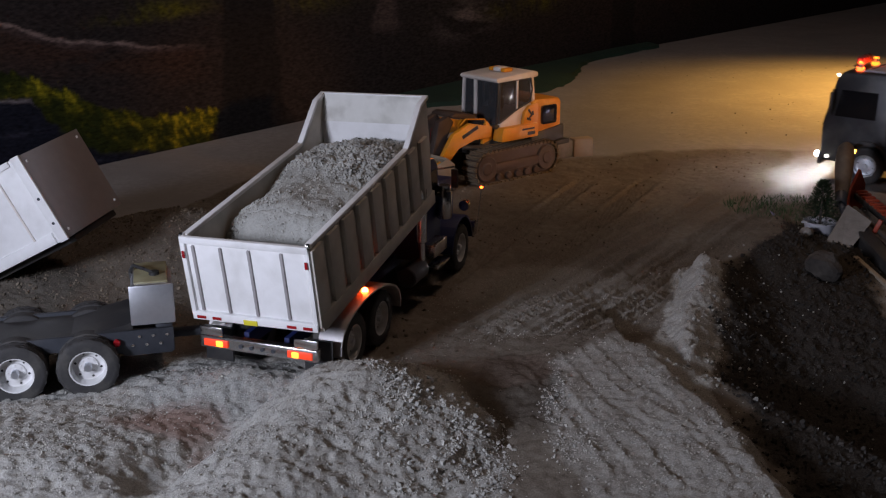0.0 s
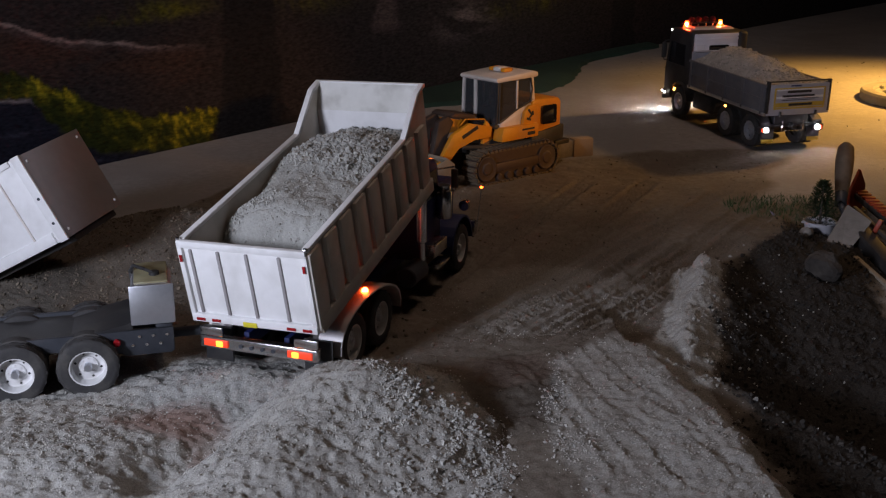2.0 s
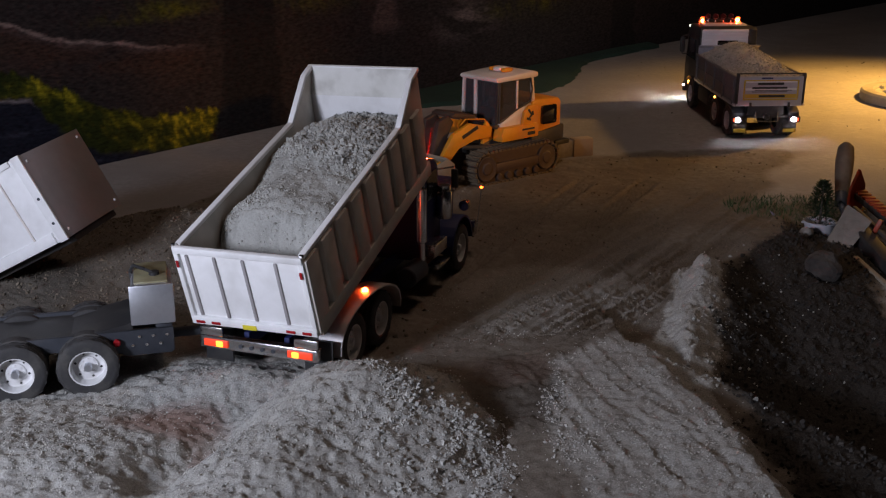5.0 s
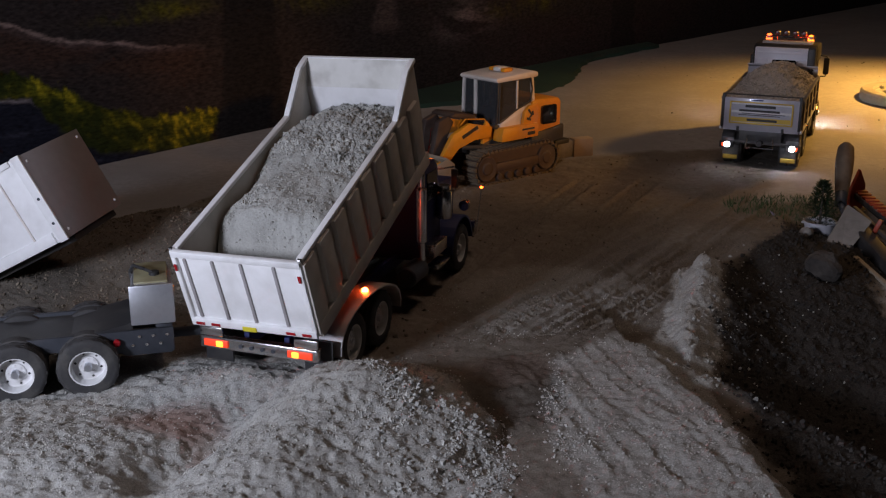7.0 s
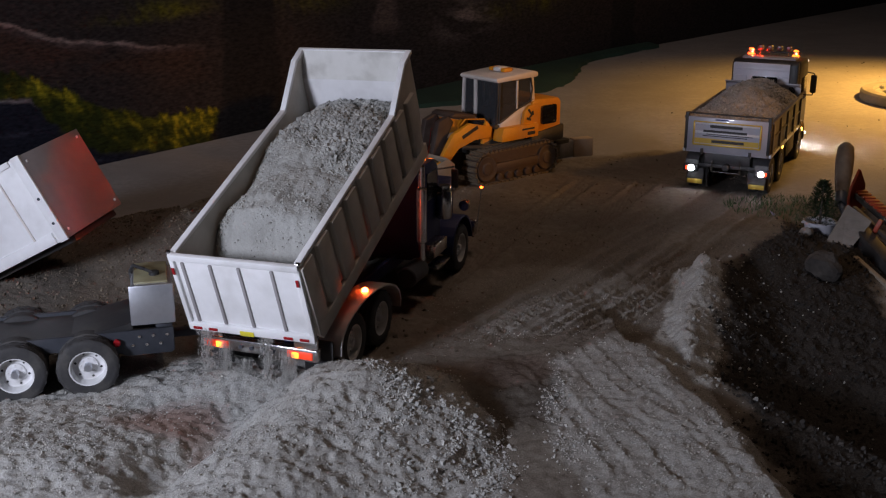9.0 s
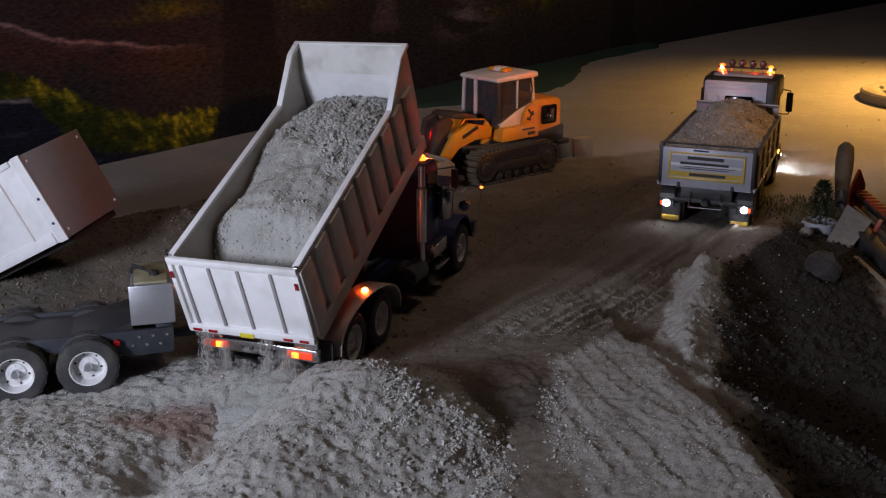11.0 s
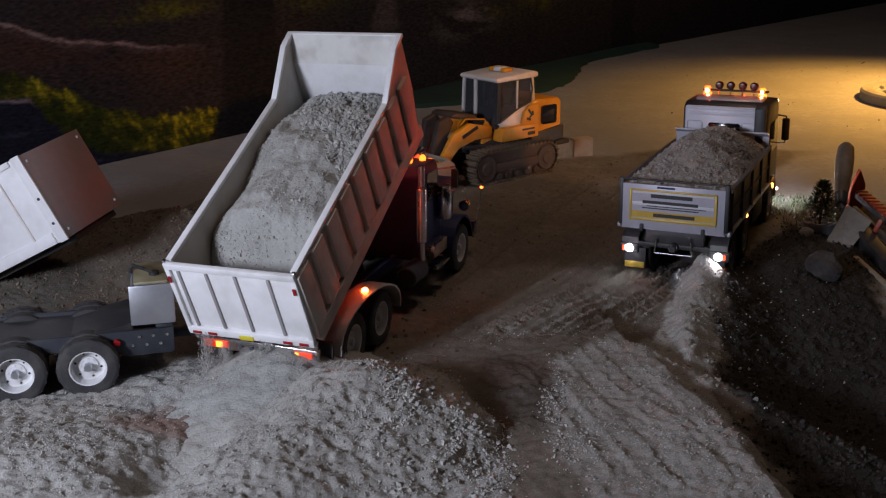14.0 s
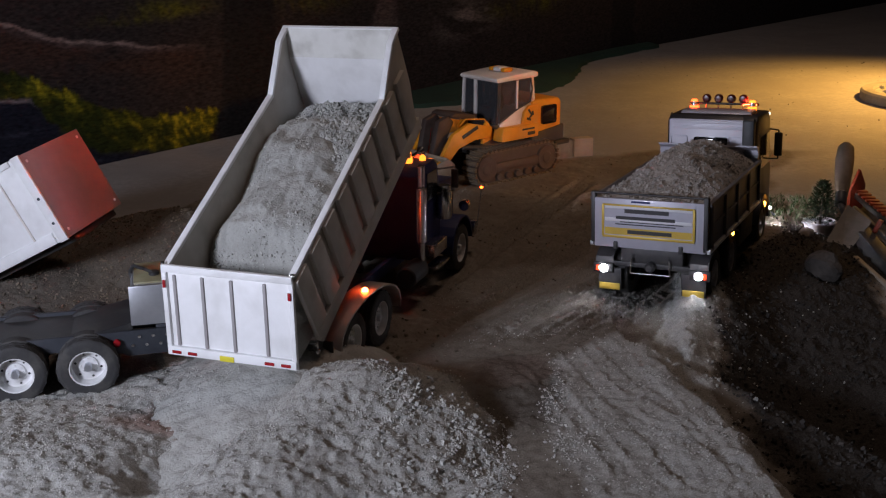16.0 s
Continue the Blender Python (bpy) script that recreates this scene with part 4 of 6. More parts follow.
for lx, ly in ((0.025, 0.432), (0.06, 0.425), (-0.02, 0.43)):
    part("roof_marker", lathe([(0.0055, 0), (0.0055, 0.003), (0.0045, 0.007), (0.002, 0.009), (0, 0.0095)], Matrix.Translation((lx, ly, 0.217)), 16), M_BEACONDIM, dump, "small amber roof marker")

# gravel in the bed: own thing, moves with the bed
load_root = thing("gravel_load", "heaped grey sand and crushed stone sliding in the dump bed", "gravel load")


def bed_top(U, V):
    """Top of the sand in the bed, over its floor."""
    top = 0.028 + 0.104 * sstep(0.0, 0.085, V) - 0.004 * sstep(0.11, 0.2, V) + 0.012 * sstep(0.14, 0.25, V) - 0.026 * sstep(0.28, 0.384, V)
    top += 0.020 * (1 - (U / 0.083) ** 2) * sstep(0.02, 0.1, V) - 0.006 + 0.010 * sstep(0.0, 0.08, U) * sstep(0.03, 0.1, V)
    top += fbm(U, V, 22, 31, 3) * 0.009 + fbm(U, V, 120, 32, 2) * 0.0016 + fbm(U * 95, V * 15, 1, 35, 3) * 0.0032
    top -= 0.008 * sstep(-0.05, -0.083, U)
    return np.maximum(top, 0.0275)


def sheet(name, xs, ys, fn, material, parent):
    """A smooth grid skin over fn(x, y)."""
    X, Y = np.meshgrid(xs, ys)
    nx, ny = len(xs), len(ys)
    idx = np.arange(nx * ny).reshape(ny, nx)
    f = np.stack([idx[:-1, :-1], idx[:-1, 1:], idx[1:, 1:], idx[1:, :-1]], -1).reshape(-1, 4)
    me = bpy.data.meshes.new(name)
    me.from_pydata(np.stack([X, Y, fn(X, Y)], -1).reshape(-1, 3), [], f)
    me.polygons.foreach_set("use_smooth", np.ones(len(f), bool))
    me.materials.append(material)
    ob = new(name, me)
    ob.parent = parent
    return ob


def bed_load():
    sheet("sand_body", np.linspace(-0.0835, 0.0835, 80), np.linspace(-0.005, 0.385, 170), bed_top, M_SAND, load_root)
    rng = np.random.RandomState(8)
    u, v = rng.uniform(-0.083, 0.083, 20000), rng.uniform(0.01, 0.383, 20000)
    high = sstep(0.17, 0.25, v + 0.3 * u + fbm(u, v, 24, 33, 3) * 0.03)
    low = sstep(0.125, 0.10, v) * sstep(0.03, -0.02, u + fbm(u, v, 30, 34, 3) * 0.02)
    rim = sstep(-0.06, -0.08, u)
    rough = 0.98 * high + 0.40 * low + 0.5 * rim + 0.07
    keep = (rng.uniform(size=20000) < rough) & (bed_top(u, v) > 0.032)
    u, v, high = u[keep], v[keep], high[keep]
    sz = 0.0010 + (0.0030 + 0.0022 * high) * rng.power(0.35, len(u)) * rng.uniform(0.3, 1, len(u))
    stones("crushed_stone", np.stack([u, v, bed_top(u, v) + sz * 0.15], -1), sz, M_STONE, "", "", load_root, 9)
    sand = sheet("sliding_sand", np.linspace(-0.0825, 0.0825, 90), np.linspace(-0.004, 0.36, 180), slide_top, M_SAND, load_root)
    u, v = rng.uniform(-0.078, 0.08, 5200), rng.uniform(0.008, 0.35, 5200)
    keep = rng.uniform(size=5200) < 0.12 + 0.88 * sstep(0.05, 0.4, fbm(u * 30, v * 9, 1, 38, 3))
    u, v = u[keep], v[keep]
    sz = 0.0007 + 0.0026 * rng.power(0.35, len(u)) * rng.uniform(0.3, 1, len(u))
    stones("rolling_gravel", np.stack([u, v, slide_top(u, v) + sz * 0.15], -1), sz, M_STONE, "", "", sand, 29)
    return sand


def slide_top(U, V):
    """Fine sand that runs down over the stones: deepest low in the bed, thin towards its upper corner."""
    top = bed_top(U, V) - 0.030 * sstep(0.19, 0.36, V + 0.9 * U + fbm(U, V, 18, 36, 3) * 0.04) - 0.006 * sstep(0.05, 0.0, V)
    return top - 0.010 * sstep(-0.04, -0.08, U) + fbm(U * 70, V * 11, 1, 37, 3) * 0.0026


sliding = bed_load()
wedge = part("spilling_sand", prism([(V0 + 0.03, TB + 0.02), (V0 + 0.03, TB + 0.002), (V0 - 0.042, TB + 0.010), (V0 - 0.03, TB + 0.04), (V0 - 0.008, TB + 0.045)], -0.082, 0.082, bev=0.004), M_SAND, load_root, "grey sand spilling out under the lifted tailgate")

# ---------------------------------------------------------------- grey tipper that backs up
tip = thing("tipper_truck", "grey three-axle tipper truck heaped with gravel, lamps lit", "tipper truck")
TW = []
# cab rear colour raised to pale lavender, standing in for beacon light
M_CABREAR = mat("beacon_lit_cab_panel", (0.78, 0.77, 0.84), (0.7, 0.69, 0.76), 0.4, 0.0, stain=14)


def tipper():
    for sd in (-1, 1):
        part("chassis_rail", box((sd * 0.03, 0.27, 0.07), (0.009, 0.5, 0.022), None, 0.001), M_BLACK, tip)
        for y in (0.071, 0.191, 0.449):
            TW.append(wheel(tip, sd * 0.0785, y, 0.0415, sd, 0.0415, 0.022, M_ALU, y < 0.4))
    # cab
    part("cab", prism([(0.405, 0.055), (0.41, 0.055), (0.41, 0.095), (0.49, 0.095), (0.505, 0.04), (0.552, 0.04), (0.556, 0.115), (0.535, 0.228), (0.522, 0.245), (0.42, 0.248), (0.405, 0.238)], -0.083, 0.083, bev=0.006), M_DARKGREY, tip, "anthracite cab-over cab")
    part("windscreen", prism([(0.5565, 0.12), (0.5365, 0.208), (0.5335, 0.208), (0.553, 0.12)], -0.08, 0.08), M_DARKGLASS, tip)
    part("rear_window", box((0.0, 0.3995, 0.200), (0.062, 0.003, 0.018), None, 0.004), M_DARKGLASS, tip)
    for x in (-0.058, 0.048):
        part("wall_panel", box((x, 0.3995, 0.196), (0.03, 0.003, 0.03), None, 0.004), M_CABREAR, tip)
    part("rear_wall", box((0, 0.4025, 0.175), (0.156, 0.004, 0.132), None, 0.004), M_CABREAR, tip, "ribbed cab rear wall, colour lightened for the beacon light")
    for z in (0.126, 0.145, 0.172, 0.226, 0.236):
        part("wall_rib", box((0, 0.3995, z), (0.142, 0.004, 0.006), None, 0.0015), M_CABREAR, tip)
    for x in (-0.024, 0.026):
        part("work_lamp", box((x, 0.398, 0.186), (0.016, 0.006, 0.006), None, 0.001), M_RIM, tip)
    part("roof_spoiler", prism([(0.43, 0.246), (0.49, 0.246), (0.48, 0.252), (0.44, 0.252)], -0.066, 0.066, bev=0.003), M_TRUCKGREY, tip)
    part("roof_bar", rod((-0.066, 0.505, 0.257), (0.066, 0.505, 0.257), 0.0022), M_BLACK, tip)
    for sd in (-1, 1):
        part("side_window", prism([(0.44, 0.145), (0.53, 0.145), (0.52, 0.205), (0.44, 0.205)], sd * 0.0825, sd * 0.0845), M_DARKGLASS, tip)
        part("mirror", box((sd * 0.099, 0.535, 0.178), (0.015, 0.008, 0.046), None, 0.003), M_BLACK, tip)
        part("mirror_arm", tube([(sd * 0.081, 0.53, 0.208), (sd * 0.099, 0.535, 0.205), (sd * 0.099, 0.535, 0.150), (sd * 0.081, 0.54, 0.148)], 0.0015), M_BLACK, tip)
        arch = [(0.449 + 0.05 * math.cos(math.pi * i / 10), 0.05 + 0.048 * math.sin(math.pi * i / 10)) for i in range(11)]
        part("wheel_arch", prism(arch + [(0.449 + (u - 0.449) * 0.93, v - 0.002) for u, v in reversed(arch)], sd * 0.068, sd * 0.093), M_DARKGREY, tip)
        arch = [(0.131 + 0.115 * math.cos(math.pi * i / 14), 0.055 + 0.036 * math.sin(math.pi * i / 14) ** 0.5) for i in range(15)]
        part("rear_fender", prism(arch + [(0.131 + (u - 0.131) * 0.97, v - 0.003) for u, v in reversed(arch)], sd * 0.062, sd * 0.091), M_BLACK, tip)
        part("headlight", lathe([(0, 0.004), (0.005, 0.003), (0.0065, 0), (0.0065, -0.006), (0, -0.006)], Matrix.Translation((sd * 0.076, 0.561, 0.052)) @ Matrix.Rotation(radians(-90), 4, "X"), 14), M_HEAD, tip, "lit white headlamp")
        part("fog_lamp", lathe([(0, 0.003), (0.003, 0.002), (0.0035, -0.004), (0, -0.004)], Matrix.Translation((sd * 0.089, 0.535, 0.052)) @ Matrix.Rotation(radians(90 * sd), 4, "Y"), 12), M_HEADSIDE, tip)
        part("side_marker", box((sd * 0.088, 0.476, 0.072), (0.005, 0.009, 0.009), None, 0.0015), M_MARKER, tip)
        part("side_marker", box((sd * 0.089, 0.194, 0.082), (0.004, 0.008, 0.008), None, 0.0015), M_MARKER, tip)
        part("visor_lamp", box((sd * 0.078, 0.533, 0.236), (0.007, 0.006, 0.006), None, 0.001), M_HEADSIDE, tip)
        part("fuel_tank", prism([(0.27, 0.04), (0.37, 0.04), (0.37, 0.085), (0.27, 0.085)], sd * 0.05, sd * 0.088, bev=0.006), M_BLACK, tip)
        part("reverse_lamp", lathe([(0, 0.003), (0.0055, 0.002), (0.0065, -0.002), (0, -0.003)], Matrix.Translation((sd * 0.0765, 0.012, 0.054)) @ Matrix.Rotation(radians(90), 4, "X"), 14), M_REVERSE, tip, "bright white reversing lamp")
        part("tail_lamp", box((sd * 0.0862, 0.0125, 0.054), (0.005, 0.005, 0.008), None, 0.001), M_REDLAMP, tip, "red tail lamp")
        part("lamp_housing", box((sd * 0.078, 0.019, 0.054), (0.034, 0.010, 0.017), None, 0.002), M_BLACK, tip)
        part("mud_flap", box((sd * 0.068, 0.02, 0.036), (0.038, 0.003, 0.036), None, 0.0008), M_BLACK, tip)
        part("flap_plate", box((sd * 0.068, 0.0175, 0.0235), (0.034, 0.002, 0.0105), None, 0.0006), M_GOLD, tip, "yellow plate on the mud flap")
        # bed side
        side = part("bed_side", prism([(0.004, 0.094), (0.39, 0.094), (0.392, 0.10), (0.392, 0.172), (0.004, 0.172)], sd * 0.0885, sd * 0.0925, bev=0.0012), M_SIDEGREY, tip)
        part("side_rail", box((sd * 0.0935, 0.198, 0.170), (0.006, 0.388, 0.006), None, 0.0012), M_SIDEGREY, side)
        part("side_rail", box((sd * 0.0935, 0.198, 0.097), (0.006, 0.388, 0.008), None, 0.0012), M_ALU, side)
        part("side_ridge", box((sd * 0.0932, 0.198, 0.134), (0.004, 0.37, 0.004), None, 0.001), M_SIDEGREY, side)
        for y in (0.02, 0.11, 0.2, 0.29, 0.38):
            part("side_post", box((sd * 0.0938, y, 0.133), (0.006, 0.010, 0.074), None, 0.0012), M_SIDEGREY, side)
        part("corner_post", box((sd * 0.089, 0.003, 0.141), (0.008, 0.010, 0.082), None, 0.0015), M_BLACK, tip)
    part("intake_column", prism([(0.385, 0.10), (0.404, 0.10), (0.404, 0.24), (0.396, 0.249), (0.385, 0.243)], 0.06, 0.081, bev=0.003), M_BLACK, tip)
    part("exhaust", rod((0.072, 0.39, 0.06), (0.072, 0.39, 0.12), 0.012), M_STEEL, tip)
    part("bed_floor", box((0, 0.197, 0.096), (0.176, 0.386, 0.006)), M_TRUCKGREY, tip)
    part("bed_headboard", prism([(0.385, 0.094), (0.39, 0.094), (0.39, 0.195), (0.372, 0.2), (0.371, 0.197), (0.385, 0.19)], -0.09, 0.09), M_TRUCKGREY, tip)
    gate2 = part("tailgate", box((0, 0.001, 0.134), (0.174, 0.006, 0.078), None, 0.0012), M_TRUCKGREY, tip, "grey tailgate with gold frame and printed sign")
    part("gate_bar", rod((-0.086, -0.001, 0.181), (0.086, -0.001, 0.181), 0.0018), M_BLACK, tip)
    for x, z, w, h in ((0, 0.163, 0.146, 0.003), (0, 0.1125, 0.146, 0.004), (-0.072, 0.138, 0.004, 0.05), (0.072, 0.138, 0.004, 0.05)):
        part("gold_frame", box((x, -0.0037, z), (w, 0.003, h), None, 0.0006), M_GOLD, gate2)
    part("sign_plate", box((0, -0.003, 0.138), (0.142, 0.002, 0.048)), M_TRUCKGREY, gate2)
    for x, z, w, h, sk in ((-0.002, 0.1545, 0.07, 0.0065, 0), (-0.004, 0.1435, 0.094, 0.005, 0), (0.006, 0.137, 0.1, 0.0016, 0), (-0.004, 0.133, 0.096, 0.0016, 0)):
        part("print_bar", box((x, -0.0045, z), (w, 0.0012, h)), M_INK, gate2)
    for z in (0.1605, 0.140):
        part("chrome_strip", box((0, -0.0042, z), (0.138, 0.0014, 0.0058), None, 0.0005), M_STRIPGLEAM, gate2)
    part("print_strip", box((0, -0.0043, 0.1215), (0.138, 0.001, 0.011)), M_GOLD, gate2)
    part("print_bar", box((0.003, -0.0052, 0.1215), (0.07, 0.001, 0.006)), M_INK, gate2)
    part("blue_print_bar", box((-0.012, -0.0025, 0.169), (0.03, 0.0012, 0.003)), M_BLUE, gate2)
    for x in (-0.052, 0.052):
        part("gate_hook", box((x, -0.003, 0.098), (0.006, 0.006, 0.012), None, 0.001), M_BLACK, gate2)
    part("underrun_bar", box((0, 0.022, 0.062), (0.155, 0.008, 0.008), None, 0.001), M_BLACK, tip)
    part("cross_member", box((0, 0.03, 0.078), (0.1, 0.02, 0.03), None, 0.002), M_BLACK, tip)
    part("rear_frame", tube([(-0.03, 0.012, 0.075), (-0.032, 0.012, 0.05), (0.032, 0.012, 0.05), (0.03, 0.012, 0.075)], 0.0012), M_CHROME, tip)
    part("coupling", lathe([(0, 0), (0.008, 0), (0.008, 0.012), (0.005, 0.016), (0, 0.016)], Matrix.Translation((0, 0.02, 0.062)) @ Matrix.Rotation(radians(90), 4, "X"), 14), M_BLACK, tip)
    part("front_bumper", box((0, 0.553, 0.045), (0.17, 0.010, 0.03), None, 0.004), M_DARKGREY, tip)
    for i, x in enumerate((-0.034, -0.011, 0.013, 0.036)):
        lampb = part("roof_lamp", lathe([(0, -0.007), (0.006, -0.006), (0.0085, 0), (0.0085, 0.004), (0, 0.005)], Matrix.Translation((x, 0.505, 0.2665)) @ Matrix.Rotation(radians(-90), 4, "X"), 18), M_ROOFLAMP, tip, "round roof spotlight, dark shell tinted for a red reflection")
        part("lamp_stem", rod((x, 0.505, 0.246), (x, 0.505, 0.259), 0.0015, 8), M_CHROME, lampb)


tipper()
BEACONS += [beacon(tip, -0.055, 0.495, 0.2455, M_BEACONRED), beacon(tip, 0.055, 0.495, 0.2455, M_BEACONDIM)]
part("marker_strip", box((0, 0.47, 0.2515), (0.1, 0.004, 0.002), None, 0.0006), M_REDLENS, tip)


def tipper_top(U, V):
    top = 0.172 + 0.044 * np.maximum(0, 1 - (np.abs(U) / 0.088) ** 1.9) * sstep(0.0, 0.19, V) * sstep(0.42, 0.33, V) - 0.003
    return top + fbm(U, V, 30, 41, 4) * 0.006 + fbm(U, V, 120, 42, 2) * 0.003


def tipper_load():
    root = thing("gravel_load", "heaped brownish grey gravel in the grey tipper bed", "gravel load")
    sheet("sand_body", np.linspace(-0.0885, 0.0885, 60), np.linspace(0.006, 0.384, 120), tipper_top, M_GRAVEL2, root)
    rng = np.random.RandomState(18)
    u, v = rng.uniform(-0.087, 0.087, 9000), rng.uniform(0.008, 0.382, 9000)
    keep = rng.uniform(size=9000) < sstep(-0.3, 0.3, fbm(u, v, 16, 43, 3)) * 0.7 + 0.25
    u, v = u[keep], v[keep]
    sz = 0.0010 + 0.0042 * rng.power(0.35, len(u)) * rng.uniform(0.3, 1, len(u))
    stones("crushed_stone", np.stack([u, v, tipper_top(u, v) + sz * 0.15], -1), sz, M_STONE2, "", "", root, 19)
    return root


M_GRAVEL2 = mat("brown_grey_gravel", (0.42, 0.39, 0.36), (0.29, 0.265, 0.24), 0.95, grain=300, stain=25, bump=0.6, bump_scale=240)
M_STONE2 = mat("brown_grey_stone", (0.4, 0.375, 0.345), (0.27, 0.25, 0.225), 0.92, grain=300, stain=40, isl=0.35)
tip_load = tipper_load()

# ---------------------------------------------------------------- crawler loader
LD = pose(0.119, 2.557, 0.0, 0, 0, 131)
loader = thing("crawler_loader", "yellow crawler loader with a pale cab, bucket lowered", "crawler loader", LD)


def loop_profile(y0, y1, r0, r1, n=10):
    """Track outline in (y, z): two wheels joined by straight runs."""
    pts = []
    for i in range(n + 1):
        a = -math.pi / 2 - math.pi * i / n
        pts.append((y0 + r0 * math.cos(a), r0 + r0 * math.sin(a)))
    for i in range(n + 1):
        a = math.pi / 2 - math.pi * i / n
        pts.append((y1 + r1 * math.cos(a), r1 + r1 * math.sin(a)))
    return pts


M_LINK = mat("brown_black_linkage", (0.075, 0.05, 0.04), (0.05, 0.035, 0.03), 0.6, 0.2, dirt=0.2)


def crawler():
    for sd in (-1, 1):
        x = sd * 0.068
        out = loop_profile(-0.095, 0.1, 0.035, 0.035)
        # inner track parts take the dark linkage colour for the shade inside
        track = part("track", prism([(u, v + 0.003) for u, v in out], x - 0.014, x + 0.014), M_LINK, loader, "dusty steel crawler track")
        pad = bmesh.new()
        box((0, 0, 0), (0.044, 0.0100, 0.004), None, 0, pad)
        box((0, 0, 0.0035), (0.044, 0.0022, 0.005), None, 0, pad)
        first = part("track_pad", pad, M_TRACK, track, "", False)
        L = [0.0]
        loopp = out + [out[0]]
        for a, b in zip(loopp, loopp[1:]):
            L.append(L[-1] + math.hypot(b[0] - a[0], b[1] - a[1]))
        for i in range(46):
            s = L[-1] * i / 46
            k = max(j for j in range(len(L) - 1) if L[j] <= s)
            a, b = loopp[k], loopp[k + 1]
            t = (s - L[k]) / max(1e-9, L[k + 1] - L[k])
            ang = math.atan2(b[1] - a[1], b[0] - a[0])
            cy, cz = a[0] + (b[0] - a[0]) * t, a[1] + (b[1] - a[1]) * t + 0.003
            vy, vz = cy - min(max(cy, -0.095), 0.1), cz - 0.038
            ln = math.hypot(vy, vz) or 1
            one = first if i == 0 else new("track_pad", first.data)
            one.parent = track
            one.matrix_local = Matrix.Translation((x, cy + vy / ln * 0.0015, cz + vz / ln * 0.0015)) @ Matrix.Rotation(math.atan2(-vy, vz), 4, "X")
        for yy, r in ((-0.095, 0.03), (0.1, 0.03)):
            part("sprocket", lathe([(0, 0.022), (r * 0.4, 0.022), (r * 0.5, 0.0195), (r * 0.8, 0.0195), (r * 0.92, 0.021), (r, 0.0195), (r, 0)], Matrix.Translation((x, yy, 0.038)) @ Matrix.Rotation(radians(90 * sd), 4, "Y"), 24), M_LINK, track)
        part("track_frame", box((x + sd * 0.004, 0.0, 0.036), (0.032, 0.15, 0.022), None, 0.004), M_LINK, track)
        for i in range(5):
            part("roller", rod((x + sd * 0.005, -0.06 + 0.03 * i, 0.013), (x + sd * 0.021, -0.06 + 0.03 * i, 0.013), 0.009, 16), M_LINK, track)
        # lift arm
        arm = part("lift_arm", prism([(0.06, 0.10), (0.055, 0.126), (0.125, 0.142), (0.175, 0.122), (0.222, 0.055), (0.205, 0.045), (0.16, 0.09), (0.11, 0.104)], sd * 0.044, sd * 0.056, bev=0.0018), M_YELLOW, loader)
        part("arm_rail", tube([(sd * 0.05, 0.07, 0.136), (sd * 0.05, 0.075, 0.145), (sd * 0.05, 0.135, 0.152), (sd * 0.05, 0.15, 0.14)], 0.0016), M_YELLOW, arm)
        part("lift_ram", rod((sd * 0.05, 0.05, 0.075), (sd * 0.05, 0.145, 0.09), 0.006), M_STEEL, arm)
        part("print_bar", box((sd * 0.0565, 0.125, 0.122), (0.001, 0.05, 0.008), Matrix.Rotation(radians(-22), 4, "X")), M_INK, arm)
        part("arm_tower", prism([(0.03, 0.07), (0.075, 0.07), (0.075, 0.12), (0.06, 0.138), (0.045, 0.12)], sd * 0.036, sd * 0.044, bev=0.0012), M_YELLOW, loader)
        part("tilt_link", prism([(0.15, 0.145), (0.165, 0.16), (0.195, 0.15), (0.215, 0.07), (0.2, 0.06), (0.17, 0.12)], sd * 0.014, sd * 0.03, bev=0.003), M_LINK, loader)
    part("hull", prism([(-0.13, 0.055), (0.08, 0.055), (0.08, 0.085), (0.03, 0.098), (-0.13, 0.098)], -0.046, 0.046, bev=0.003), M_BLACK, loader)
    for sd in (-1, 1):
        part("side_box", prism([(-0.075, 0.09), (0.045, 0.09), (0.045, 0.104), (0.04, 0.122), (-0.075, 0.122)], sd * 0.046, sd * 0.078, bev=0.003), M_YELLOW, loader)
        part("print_bar", box((sd * 0.0785, -0.04, 0.112), (0.001, 0.04, 0.004)), M_INK, loader)
        part("print_bar", box((sd * 0.0785, -0.05, 0.101), (0.001, 0.024, 0.008)), M_INK, loader)
        part("hood_side", prism([(-0.078, 0.118), (-0.028, 0.118), (-0.034, 0.15), (-0.05, 0.164), (-0.078, 0.166)], sd * 0.062, sd * 0.0715, bev=0.0015), M_YELLOW, loader)
        for dy, dz, ln, turn in ((-0.050, 0.150, 0.016, 50), (-0.054, 0.140, 0.018, -40), (-0.047, 0.133, 0.014, 20), (-0.060, 0.146, 0.010, 80)):
            part("decal_bar", box((sd * 0.0718, dy, dz), (0.0012, ln, 0.005), Matrix.Rotation(radians(turn), 4, "X")), M_INK, loader)
        part("beacon_post", rod((sd * 0.05, -0.085, 0.17), (sd * 0.05, -0.085, 0.215), 0.0015, 8), M_BLACK, loader)
    part("engine_hood", prism([(-0.163, 0.085), (-0.06, 0.085), (-0.06, 0.165), (-0.075, 0.175), (-0.153, 0.173), (-0.163, 0.163)], -0.066, 0.066, bev=0.005), M_YELLOW, loader)
    part("radiator_grille", box((0, -0.161, 0.135), (0.09, 0.004, 0.06), None, 0.002), M_BLACK, loader)
    for sd in (-1, 1):
        part("hood_window", box((sd * 0.0665, -0.118, 0.136), (0.003, 0.05, 0.045), None, 0.006), M_DARKGLASS, loader)
